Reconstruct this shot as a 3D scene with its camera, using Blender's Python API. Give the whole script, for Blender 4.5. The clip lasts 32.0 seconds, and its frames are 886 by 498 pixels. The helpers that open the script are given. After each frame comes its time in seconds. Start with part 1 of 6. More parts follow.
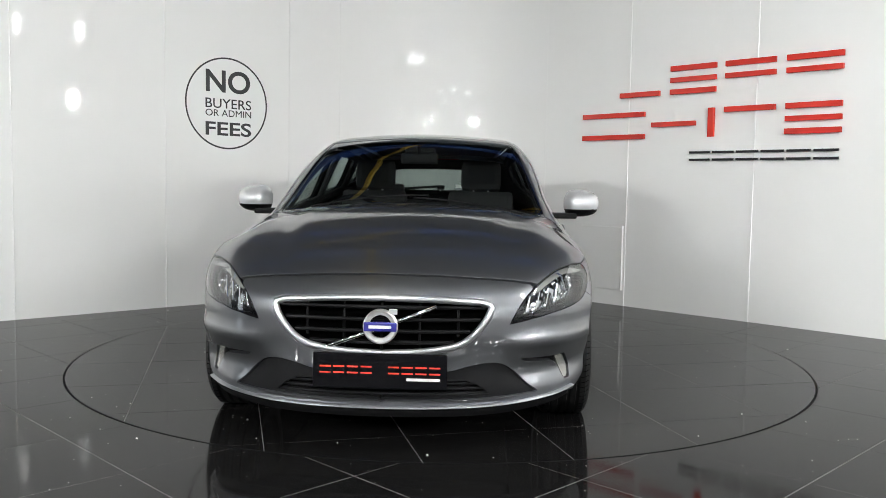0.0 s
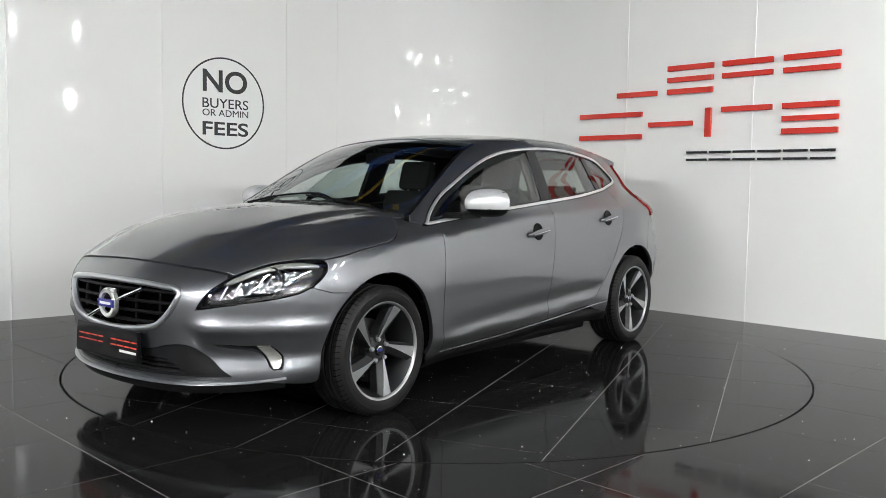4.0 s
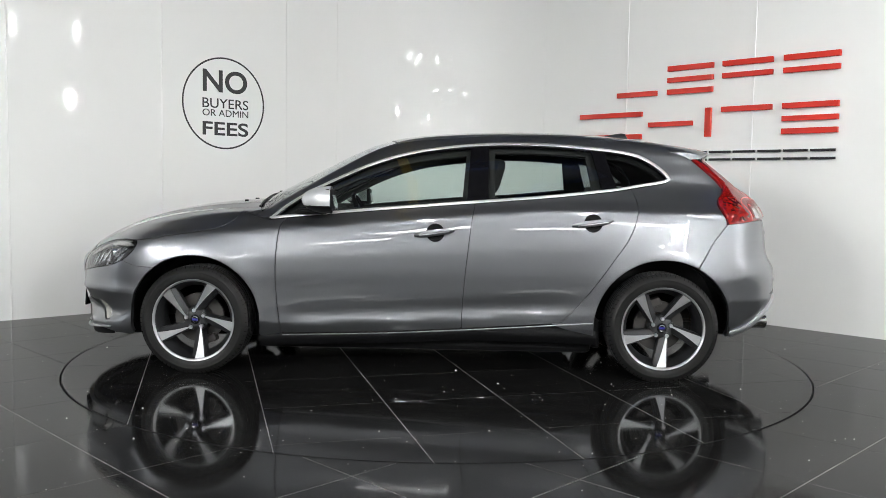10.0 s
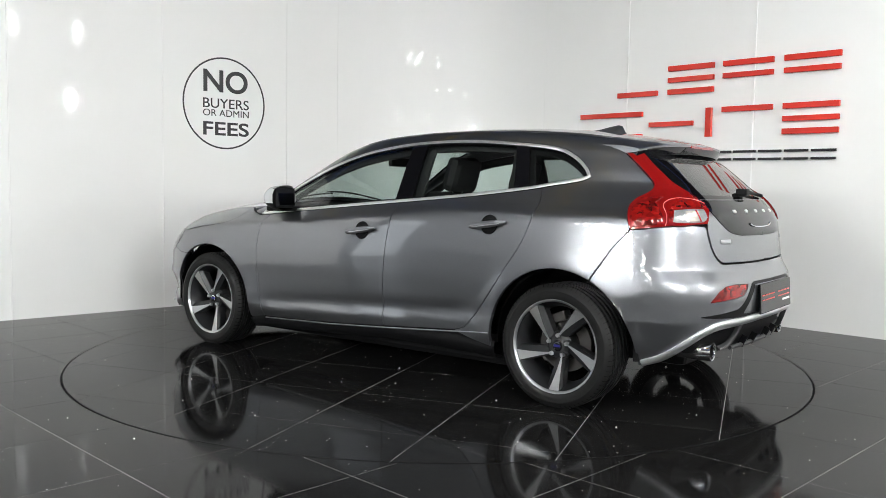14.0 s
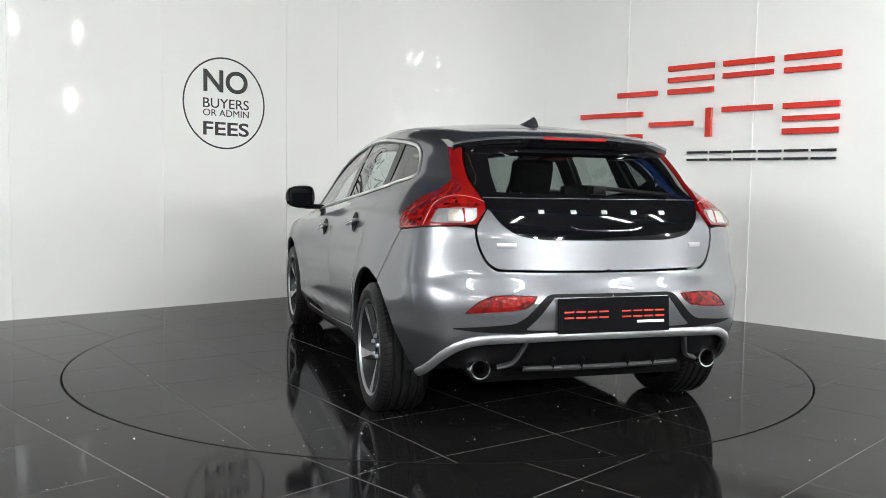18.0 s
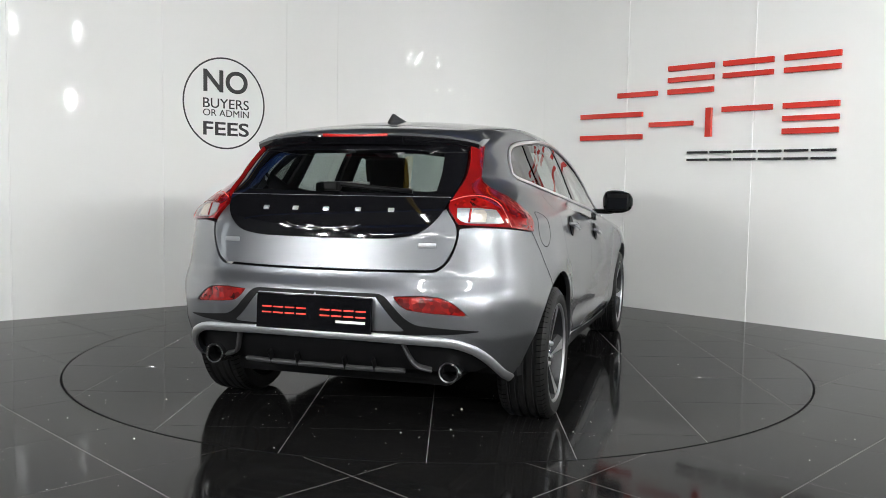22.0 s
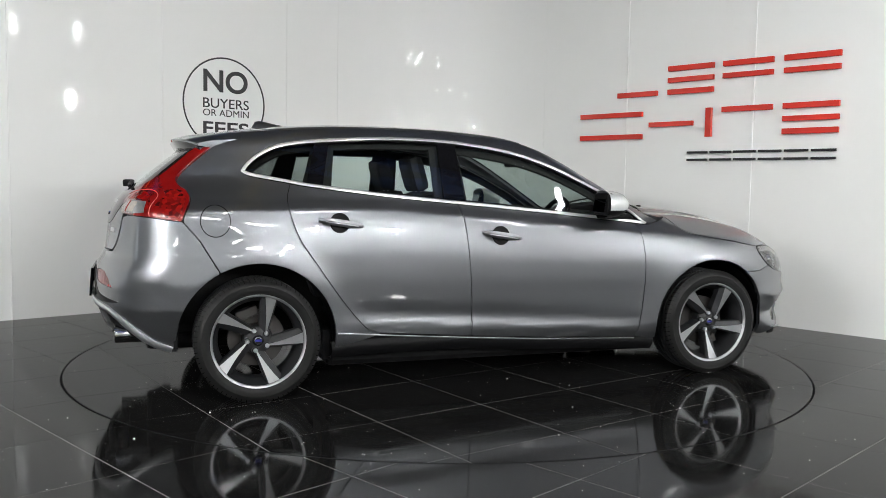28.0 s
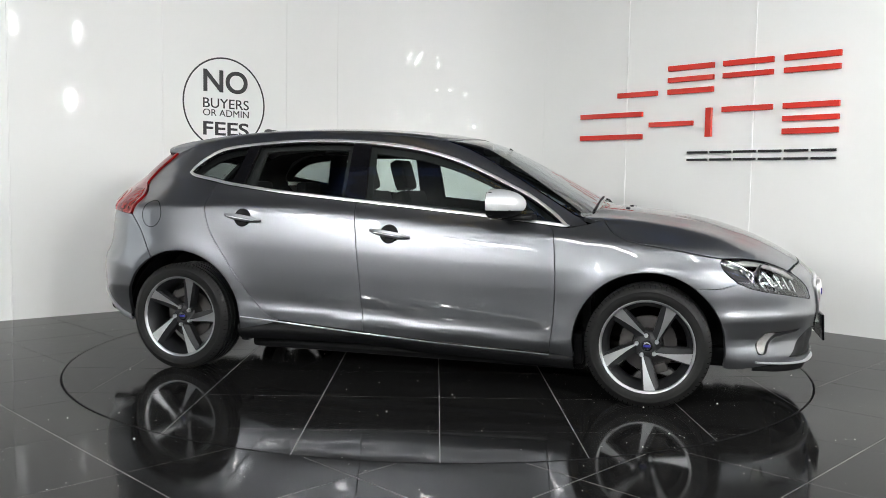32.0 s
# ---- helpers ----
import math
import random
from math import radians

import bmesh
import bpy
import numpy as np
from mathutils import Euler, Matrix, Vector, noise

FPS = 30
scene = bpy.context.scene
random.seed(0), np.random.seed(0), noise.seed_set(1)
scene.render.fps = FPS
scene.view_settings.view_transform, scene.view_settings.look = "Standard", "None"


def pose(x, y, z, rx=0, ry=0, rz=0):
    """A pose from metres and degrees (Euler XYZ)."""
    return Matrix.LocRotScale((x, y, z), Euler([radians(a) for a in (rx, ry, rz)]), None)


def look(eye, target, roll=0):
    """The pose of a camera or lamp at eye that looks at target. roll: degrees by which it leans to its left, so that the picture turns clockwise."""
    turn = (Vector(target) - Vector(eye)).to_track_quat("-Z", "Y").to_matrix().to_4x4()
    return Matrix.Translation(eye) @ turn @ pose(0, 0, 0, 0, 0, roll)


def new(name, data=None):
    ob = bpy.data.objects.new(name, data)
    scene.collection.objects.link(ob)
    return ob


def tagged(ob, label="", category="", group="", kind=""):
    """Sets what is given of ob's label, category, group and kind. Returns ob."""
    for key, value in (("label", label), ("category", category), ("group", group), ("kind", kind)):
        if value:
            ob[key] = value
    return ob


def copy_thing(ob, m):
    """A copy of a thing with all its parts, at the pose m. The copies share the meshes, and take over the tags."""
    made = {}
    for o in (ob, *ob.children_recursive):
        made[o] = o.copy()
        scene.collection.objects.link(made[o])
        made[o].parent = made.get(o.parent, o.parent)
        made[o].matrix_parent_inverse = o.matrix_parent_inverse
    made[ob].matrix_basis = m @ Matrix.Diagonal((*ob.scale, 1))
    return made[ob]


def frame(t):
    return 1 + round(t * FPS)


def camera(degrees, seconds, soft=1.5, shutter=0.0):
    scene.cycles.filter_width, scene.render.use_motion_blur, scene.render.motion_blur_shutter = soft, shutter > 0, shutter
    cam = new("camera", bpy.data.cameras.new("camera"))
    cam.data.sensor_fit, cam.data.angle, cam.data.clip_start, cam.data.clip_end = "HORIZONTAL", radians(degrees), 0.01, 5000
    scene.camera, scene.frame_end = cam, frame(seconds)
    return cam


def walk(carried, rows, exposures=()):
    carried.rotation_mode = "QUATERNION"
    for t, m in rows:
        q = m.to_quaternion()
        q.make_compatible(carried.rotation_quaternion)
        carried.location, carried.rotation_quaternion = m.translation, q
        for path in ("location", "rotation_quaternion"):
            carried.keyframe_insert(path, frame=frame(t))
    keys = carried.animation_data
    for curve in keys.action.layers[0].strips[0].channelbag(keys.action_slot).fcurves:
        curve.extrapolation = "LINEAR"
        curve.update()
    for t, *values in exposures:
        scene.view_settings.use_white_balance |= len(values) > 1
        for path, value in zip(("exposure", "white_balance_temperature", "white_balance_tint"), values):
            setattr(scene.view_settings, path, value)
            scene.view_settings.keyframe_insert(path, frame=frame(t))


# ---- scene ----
# ================= camera =================
cam = camera(54.73, 32.0, soft=0.8)
EYE = Vector((0.0, -5.532, 1.077))


def aim(pan):
    """The camera's pose; pan: degrees to the left of its resting aim."""
    a, b = radians(-4.119), radians(0.191 - pan)
    way = Vector((math.sin(b) * math.cos(a), math.cos(b) * math.cos(a), math.sin(a)))
    return look(EYE, EYE + way, 0.893)


walk(cam, [(0, aim(0.15)), (0.5, aim(0.13)), (1.0, aim(0.09)), (1.5, aim(0.05)), (2.5, aim(0.01)), (3.5, aim(-0.02)),
           (5.5, aim(-0.07)), (7.5, aim(-0.07)), (8.5, aim(-0.04)), (11, aim(-0.03)), (12, aim(0)), (20, aim(0)), (32, aim(0))],
     exposures=[(0, 0.0), (3, 0.0), (6, -0.2), (8, -0.2), (10, 0.0), (12, 0.07), (13.5, 0.14), (17.5, 0.1), (20, 0.0), (22.5, 0.0), (24, -0.2), (25, -0.22), (29, -0.1), (32, 0.08)])

# ================= light =================
world = bpy.data.worlds.new("world")
scene.world = world
world.use_nodes = True
world.node_tree.nodes["Background"].inputs[0].default_value = (0.75, 0.85, 1.0, 1)
world.node_tree.nodes["Background"].inputs[1].default_value = 0.02

TUBE_STRENGTH = 92.0      # fluorescent battens under the hall roof
SPOT_STRENGTH = 1900.0    # upright floodlights round the stand


# ================= materials =================
def material(name, color, rough=0.5, metal=0.0, coat=0.0, noise_scale=0.0, vary=0.0, bump=0.0, bump_scale=200.0, spec=0.5):
    m = bpy.data.materials.new(name)
    m.use_nodes = True
    nt = m.node_tree
    b = nt.nodes["Principled BSDF"]
    b.inputs["Base Color"].default_value = (*color, 1)
    b.inputs["Roughness"].default_value = rough
    b.inputs["Metallic"].default_value = metal
    b.inputs["Coat Weight"].default_value = coat
    b.inputs["Coat Roughness"].default_value = 0.03
    b.inputs["Specular IOR Level"].default_value = spec
    tc = nt.nodes.new("ShaderNodeTexCoord")
    if vary:
        n = nt.nodes.new("ShaderNodeTexNoise")
        n.inputs["Scale"].default_value = noise_scale
        n.inputs["Detail"].default_value = 6
        nt.links.new(tc.outputs["Object"], n.inputs["Vector"])
        mix = nt.nodes.new("ShaderNodeMix")
        mix.data_type = "RGBA"
        mix.inputs[6].default_value = (*[c * (1 - vary) for c in color], 1)
        mix.inputs[7].default_value = (*[min(1, c * (1 + vary)) for c in color], 1)
        nt.links.new(n.outputs["Fac"], mix.inputs[0])
        nt.links.new(mix.outputs[2], b.inputs["Base Color"])
        r = nt.nodes.new("ShaderNodeMapRange")
        r.inputs[3].default_value = max(0.0, rough * (1 - vary))
        r.inputs[4].default_value = min(1.0, rough * (1 + vary))
        nt.links.new(n.outputs["Fac"], r.inputs[0])
        nt.links.new(r.outputs[0], b.inputs["Roughness"])
    if bump:
        n2 = nt.nodes.new("ShaderNodeTexNoise")
        n2.inputs["Scale"].default_value = bump_scale
        n2.inputs["Detail"].default_value = 3
        nt.links.new(tc.outputs["Object"], n2.inputs["Vector"])
        bp = nt.nodes.new("ShaderNodeBump")
        bp.inputs["Strength"].default_value = bump
        bp.inputs["Distance"].default_value = 0.002
        nt.links.new(n2.outputs["Fac"], bp.inputs["Height"])
        nt.links.new(bp.outputs[0], b.inputs["Normal"])
    return m


def glow(name, color, strength):
    m = bpy.data.materials.new(name)
    m.use_nodes = True
    b = m.node_tree.nodes["Principled BSDF"]
    b.inputs["Base Color"].default_value = (0.8, 0.8, 0.8, 1)
    b.inputs["Emission Color"].default_value = (*color, 1)
    b.inputs["Emission Strength"].default_value = strength
    return m


def sheet_glass(name, tint, gloss=1.0):
    """A thin pane: tinted, with a clear reflection that grows at grazing angles."""
    m = bpy.data.materials.new(name)
    m.use_nodes = True
    nt = m.node_tree
    nt.nodes.remove(nt.nodes["Principled BSDF"])
    out = nt.nodes["Material Output"]
    tr = nt.nodes.new("ShaderNodeBsdfTransparent")
    tr.inputs[0].default_value = (*tint, 1)
    gl = nt.nodes.new("ShaderNodeBsdfGlossy")
    gl.inputs["Roughness"].default_value = 0.01
    gl.inputs[0].default_value = (gloss, gloss, gloss, 1)
    lw = nt.nodes.new("ShaderNodeLayerWeight")
    pw = nt.nodes.new("ShaderNodeMath")
    pw.operation = "POWER"
    pw.inputs[1].default_value = 4.0
    fr = nt.nodes.new("ShaderNodeMapRange")
    fr.inputs[3].default_value, fr.inputs[4].default_value = 0.07, 0.95
    nt.links.new(lw.outputs["Facing"], pw.inputs[0])
    nt.links.new(pw.outputs[0], fr.inputs[0])
    mx = nt.nodes.new("ShaderNodeMixShader")
    nt.links.new(fr.outputs[0], mx.inputs[0])
    nt.links.new(tr.outputs[0], mx.inputs[1])
    nt.links.new(gl.outputs[0], mx.inputs[2])
    nt.links.new(mx.outputs[0], out.inputs[0])
    return m


def car_paint():
    """Steel-grey metallic under clear lacquer, with fine flake."""
    m = material("paint_metallic_grey", (0.17, 0.18, 0.2), 0.37, 0.93, 1.0)
    nt = m.node_tree
    b = nt.nodes["Principled BSDF"]
    b.inputs["Coat IOR"].default_value = 1.66
    b.inputs["Specular Tint"].default_value = (0.85, 0.86, 0.88, 1)
    tc = nt.nodes.new("ShaderNodeTexCoord")
    v = nt.nodes.new("ShaderNodeTexVoronoi")
    v.inputs["Scale"].default_value = 1400
    nt.links.new(tc.outputs["Object"], v.inputs["Vector"])
    mix = nt.nodes.new("ShaderNodeMix")
    mix.data_type = "RGBA"
    mix.inputs[6].default_value = (0.142, 0.147, 0.158, 1)
    mix.inputs[7].default_value = (0.236, 0.243, 0.258, 1)
    nt.links.new(v.outputs["Color"], mix.inputs[0])
    nt.links.new(mix.outputs[2], b.inputs["Base Color"])
    return m


def floor_stone():
    """Black polished stone with faint clouding, dust and sparse white grains."""
    m = material("stone_black_polished", (0.012, 0.012, 0.013), 0.07)
    nt = m.node_tree
    b = nt.nodes["Principled BSDF"]
    tc = nt.nodes.new("ShaderNodeTexCoord")
    info = nt.nodes.new("ShaderNodeObjectInfo")
    add = nt.nodes.new("ShaderNodeVectorMath")
    mul = nt.nodes.new("ShaderNodeVectorMath")
    mul.operation = "SCALE"
    nt.links.new(info.outputs["Location"], mul.inputs[0])
    mul.inputs["Scale"].default_value = 3.7
    nt.links.new(tc.outputs["Object"], add.inputs[0])
    nt.links.new(mul.outputs[0], add.inputs[1])
    v = nt.nodes.new("ShaderNodeTexVoronoi")
    v.inputs["Scale"].default_value = 26
    nt.links.new(add.outputs[0], v.inputs["Vector"])
    lt = nt.nodes.new("ShaderNodeMath")
    lt.operation = "LESS_THAN"
    lt.inputs[1].default_value = 0.075
    nt.links.new(v.outputs["Distance"], lt.inputs[0])
    sep = nt.nodes.new("ShaderNodeSeparateColor")
    nt.links.new(v.outputs["Color"], sep.inputs[0])
    gt = nt.nodes.new("ShaderNodeMath")
    gt.operation = "GREATER_THAN"
    gt.inputs[1].default_value = 0.87
    nt.links.new(sep.outputs[0], gt.inputs[0])
    both = nt.nodes.new("ShaderNodeMath")
    both.operation = "MULTIPLY"
    nt.links.new(lt.outputs[0], both.inputs[0])
    nt.links.new(gt.outputs[0], both.inputs[1])
    n = nt.nodes.new("ShaderNodeTexNoise")
    n.inputs["Scale"].default_value = 4
    n.inputs["Detail"].default_value = 8
    nt.links.new(add.outputs[0], n.inputs["Vector"])
    base = nt.nodes.new("ShaderNodeMix")
    base.data_type = "RGBA"
    base.inputs[6].default_value = (0.005, 0.005, 0.0055, 1)
    base.inputs[7].default_value = (0.014, 0.0135, 0.013, 1)
    nt.links.new(n.outputs["Fac"], base.inputs[0])
    mix = nt.nodes.new("ShaderNodeMix")
    mix.data_type = "RGBA"
    mix.inputs[7].default_value = (0.7, 0.7, 0.68, 1)
    nt.links.new(base.outputs[2], mix.inputs[6])
    nt.links.new(both.outputs[0], mix.inputs[0])
    nt.links.new(mix.outputs[2], b.inputs["Base Color"])
    r = nt.nodes.new("ShaderNodeMapRange")
    r.inputs[1].default_value, r.inputs[2].default_value = 0.35, 0.75
    r.inputs[3].default_value, r.inputs[4].default_value = 0.045, 0.12
    nt.links.new(n.outputs["Fac"], r.inputs[0])
    # polish: a sheen that grows towards grazing
    b.inputs["Specular IOR Level"].default_value = 0.0
    gl = nt.nodes.new("ShaderNodeBsdfGlossy")
    nt.links.new(r.outputs[0], gl.inputs["Roughness"])
    fr = nt.nodes.new("ShaderNodeFresnel")
    fr.inputs["IOR"].default_value = 1.25
    mx = nt.nodes.new("ShaderNodeMixShader")
    nt.links.new(fr.outputs[0], mx.inputs[0])
    nt.links.new(b.outputs[0], mx.inputs[1])
    nt.links.new(gl.outputs[0], mx.inputs[2])
    nt.links.new(mx.outputs[0], nt.nodes["Material Output"].inputs[0])
    return m


def lamp_facets():
    """Red moulded lens over small reflector facets of differing depth."""
    m = material("lamp_red_faceted", (0.5, 0.01, 0.008), 0.14, 0.25, 0.35)
    nt = m.node_tree
    b = nt.nodes["Principled BSDF"]
    tc = nt.nodes.new("ShaderNodeTexCoord")
    v = nt.nodes.new("ShaderNodeTexVoronoi")
    v.inputs["Scale"].default_value = 48
    nt.links.new(tc.outputs["Object"], v.inputs["Vector"])
    sep = nt.nodes.new("ShaderNodeSeparateColor")
    nt.links.new(v.outputs["Color"], sep.inputs[0])
    mix = nt.nodes.new("ShaderNodeMix")
    mix.data_type = "RGBA"
    mix.inputs[6].default_value = (0.07, 0.002, 0.002, 1)
    mix.inputs[7].default_value = (0.34, 0.009, 0.007, 1)
    nt.links.new(sep.outputs[0], mix.inputs[0])
    nt.links.new(mix.outputs[2], b.inputs["Base Color"])
    bp = nt.nodes.new("ShaderNodeBump")
    bp.inputs["Strength"].default_value = 0.5
    bp.inputs["Distance"].default_value = 0.004
    nt.links.new(v.outputs["Distance"], bp.inputs["Height"])
    nt.links.new(bp.outputs[0], b.inputs["Normal"])
    return m


def lamp_chrome():
    """Bright reflector broken into small facets."""
    m = material("lamp_chrome_faceted", (0.55, 0.56, 0.57), 0.06, 1.0)
    nt = m.node_tree
    b = nt.nodes["Principled BSDF"]
    tc = nt.nodes.new("ShaderNodeTexCoord")
    v = nt.nodes.new("ShaderNodeTexVoronoi")
    v.inputs["Scale"].default_value = 38
    nt.links.new(tc.outputs["Object"], v.inputs["Vector"])
    bp = nt.nodes.new("ShaderNodeBump")
    bp.inputs["Strength"].default_value = 1.0
    bp.inputs["Distance"].default_value = 0.012
    nt.links.new(v.outputs["Distance"], bp.inputs["Height"])
    nt.links.new(bp.outputs[0], b.inputs["Normal"])
    return m


PAINT = car_paint()
STONE = floor_stone()
GROUT = material("grout_pale", (0.33, 0.32, 0.31), 0.8, vary=0.25, noise_scale=30)
WALL = material("wall_gloss_white", (0.82, 0.82, 0.81), 0.5, vary=0.02, noise_scale=1.5, bump=0.025, bump_scale=2.2, spec=0.05, coat=0.35)
WALL_EDGE = material("panel_joint_strip", (0.86, 0.86, 0.85), 0.25)
TRIM = material("bright_window_trim", (0.88, 0.88, 0.88), 0.28, 0.85, vary=0.03, noise_scale=30)
CHROME = material("chrome", (0.85, 0.86, 0.87), 0.08, 1.0, vary=0.03, noise_scale=40)
SATINDARK = material("satin_grey_metal", (0.46, 0.47, 0.49), 0.32, 0.9, vary=0.05, noise_scale=60)
SATIN = material("satin_silver", (0.62, 0.63, 0.65), 0.30, 0.9, vary=0.05, noise_scale=60)
BLACK = material("plastic_black", (0.0045, 0.0045, 0.005), 0.5, vary=0.15, noise_scale=80, spec=0.12)
GLOSSBLACK = material("plastic_gloss_black", (0.004, 0.004, 0.005), 0.05, spec=0.4)
# near-black that paints the shade inside the grille and the tread grooves
SHADEBLACK = material("recess_shade_black", (0.0012, 0.0012, 0.0012), 0.8, spec=0.0)
GREYPLASTIC = material("plastic_charcoal", (0.008, 0.0082, 0.009), 0.5, vary=0.1, noise_scale=120, bump=0.1, bump_scale=900, spec=0.15)
STRAKE = material("plastic_mid_grey", (0.028, 0.028, 0.029), 0.45, vary=0.1, noise_scale=60)
RUBBER = material("tyre_rubber", (0.0105, 0.0105, 0.0105), 0.40, vary=0.3, noise_scale=60, bump=0.2, bump_scale=400, spec=0.16)
ALLOY = material("alloy_diamond_cut", (0.54, 0.55, 0.56), 0.30, 0.95, vary=0.06, noise_scale=90)
ALLOYDARK = material("alloy_dark_grey", (0.016, 0.0165, 0.018), 0.42, 0.3, vary=0.08, noise_scale=60)
IRON = material("brake_iron", (0.05, 0.047, 0.045), 0.5, 0.5, vary=0.25, noise_scale=25)
RUST = material("brake_hub_rust", (0.10, 0.055, 0.035), 0.75, vary=0.4, noise_scale=40)
GLASS = sheet_glass("car_glass", (0.80, 0.88, 0.85))
SCREEN = sheet_glass("windscreen_glass", (0.62, 0.69, 0.67))
DARKGLASS = sheet_glass("quarter_glass", (0.40, 0.44, 0.43))
REARGLASS = sheet_glass("rear_glass", (0.42, 0.46, 0.445))
CLEAR = sheet_glass("lamp_lens_clear", (0.93, 0.94, 0.95))
REDLENS = material("lamp_red", (0.42, 0.008, 0.007), 0.16, 0.3, coat=1.0, vary=0.25, noise_scale=14, bump=0.5, bump_scale=55)
REDDEEP = material("lamp_red_deep", (0.185, 0.004, 0.004), 0.12, coat=1.0, vary=0.3, noise_scale=9, bump=0.3, bump_scale=30)
REDFACET = lamp_facets()
WHITELENS = material("lamp_white", (0.36, 0.36, 0.36), 0.12, 0.5, coat=0.8, bump=0.8, bump_scale=90, vary=0.2, noise_scale=60)
AMBER = material("lamp_amber", (0.40, 0.35, 0.31), 0.2, 0.3, coat=0.5, vary=0.25, noise_scale=60, bump=0.8, bump_scale=90)
FABRIC = material("trim_black_fabric", (0.006, 0.006, 0.0065), 0.9, vary=0.2, noise_scale=90, bump=0.3, bump_scale=700)
LINING = material("headliner_charcoal", (0.05, 0.05, 0.05), 0.9, vary=0.1, noise_scale=50)
SIGNRED = material("sign_red_acrylic", (0.62, 0.035, 0.022), 0.25, vary=0.04, noise_scale=20)
SIGNBLACK = material("sign_black_acrylic", (0.012, 0.012, 0.014), 0.28)
VINYL = material("vinyl_black", (0.02, 0.02, 0.022), 0.35)
BLUE = material("enamel_blue", (0.03, 0.03, 0.22), 0.2, coat=0.5)
PLATE = material("plate_black", (0.004, 0.004, 0.005), 0.06, spec=0.2)
PLATERED = material("plate_red_print", (0.75, 0.05, 0.03), 0.3)
PLATEWHITE = material("plate_white_print", (0.75, 0.75, 0.75), 0.3)
MIRRORCAP = material("mirror_cap_silver", (0.66, 0.67, 0.68), 0.32, 0.45, coat=0.7, vary=0.04, noise_scale=30)
MIRROR = material("mirror_tinted", (0.20, 0.21, 0.23), 0.02, 1.0)
SEAM = material("lens_seam_pink", (0.62, 0.16, 0.14), 0.2, coat=0.5)
LAMPCHROME = lamp_chrome()
LAMPBOWL = material("lamp_reflector_faceted", (0.38, 0.38, 0.36), 0.2, 0.6, bump=0.8, bump_scale=60)
LAMPDARK = material("lamp_housing_dark", (0.06, 0.06, 0.063), 0.2, 0.6, bump=0.6, bump_scale=50)
SLAB = material("hall_floor_concrete", (0.016, 0.016, 0.016), 0.35, vary=0.2, noise_scale=3)
DAYLIGHT = glow("daylight_in_doorway", (0.86, 0.94, 1.0), 1.8)
DUST = material("dust_white", (0.62, 0.61, 0.58), 0.8)
DISC = material("paper_white", (0.8, 0.8, 0.78), 0.6)
STEELBLUE = material("beam_blue_paint", (0.03, 0.085, 0.30), 0.5, vary=0.15, noise_scale=5)
STEELYELLOW = material("beam_yellow_paint", (0.75, 0.50, 0.05), 0.5, vary=0.15, noise_scale=5)
HALL = material("hall_cladding_white", (0.78, 0.79, 0.79), 0.7, vary=0.06, noise_scale=2)
HALLGREY = material("hall_wall_grey", (0.70, 0.705, 0.71), 0.7, vary=0.1, noise_scale=2)
HALLDARK = material("hall_cladding_dark", (0.05, 0.052, 0.056), 0.7, vary=0.15, noise_scale=2)
ROOFDARK = material("hall_roof_dark", (0.03, 0.03, 0.032), 0.8, vary=0.2, noise_scale=2)
TUBE = glow("fluorescent_tube", (0.98, 1.0, 0.985), TUBE_STRENGTH)
SPOT = glow("spot_glow", (0.985, 0.995, 0.98), SPOT_STRENGTH)


# ================= mesh helpers =================
def part(name, mesh_or_bm, mat, parent=None, label=""):
    if isinstance(mesh_or_bm, bmesh.types.BMesh):
        me = bpy.data.meshes.new(name)
        mesh_or_bm.to_mesh(me)
        mesh_or_bm.free()
    else:
        me = mesh_or_bm
    if mat and not me.materials:
        me.materials.append(mat)
    ob = new(name, me)
    ob.parent = parent
    if label:
        ob["label"] = label
    return ob


def mesh_from(verts, faces, smooth=True, normals=None):
    me = bpy.data.meshes.new("m")
    me.from_pydata([tuple(v) for v in verts], [], [tuple(f) for f in faces])
    me.update()
    if smooth:
        me.polygons.foreach_set("use_smooth", [True] * len(me.polygons))
    if normals is not None:
        me.normals_split_custom_set_from_vertices([tuple(n) for n in normals])
    return me


def box(bm, x0, x1, y0, y1, z0, z1, bevel=0.0, m=None):
    r = bmesh.ops.create_cube(bm, size=1.0)
    vs = r["verts"]
    for v in vs:
        v.co = Vector((x0 + (v.co.x + 0.5) * (x1 - x0), y0 + (v.co.y + 0.5) * (y1 - y0), z0 + (v.co.z + 0.5) * (z1 - z0)))
    if bevel:
        es = list({e for v in vs for e in v.link_edges})
        g = bmesh.ops.bevel(bm, geom=es, offset=bevel, segments=2, affect="EDGES", profile=0.6)
        vs = list({v for f in g["faces"] for v in f.verts} | {v for v in vs if v.is_valid})
    if m is not None:
        bmesh.ops.transform(bm, matrix=m, verts=[v for v in vs if v.is_valid])
    return bm


def boxmesh(x0, x1, y0, y1, z0, z1, bevel=0.0, m=None):
    return box(bmesh.new(), x0, x1, y0, y1, z0, z1, bevel, m)


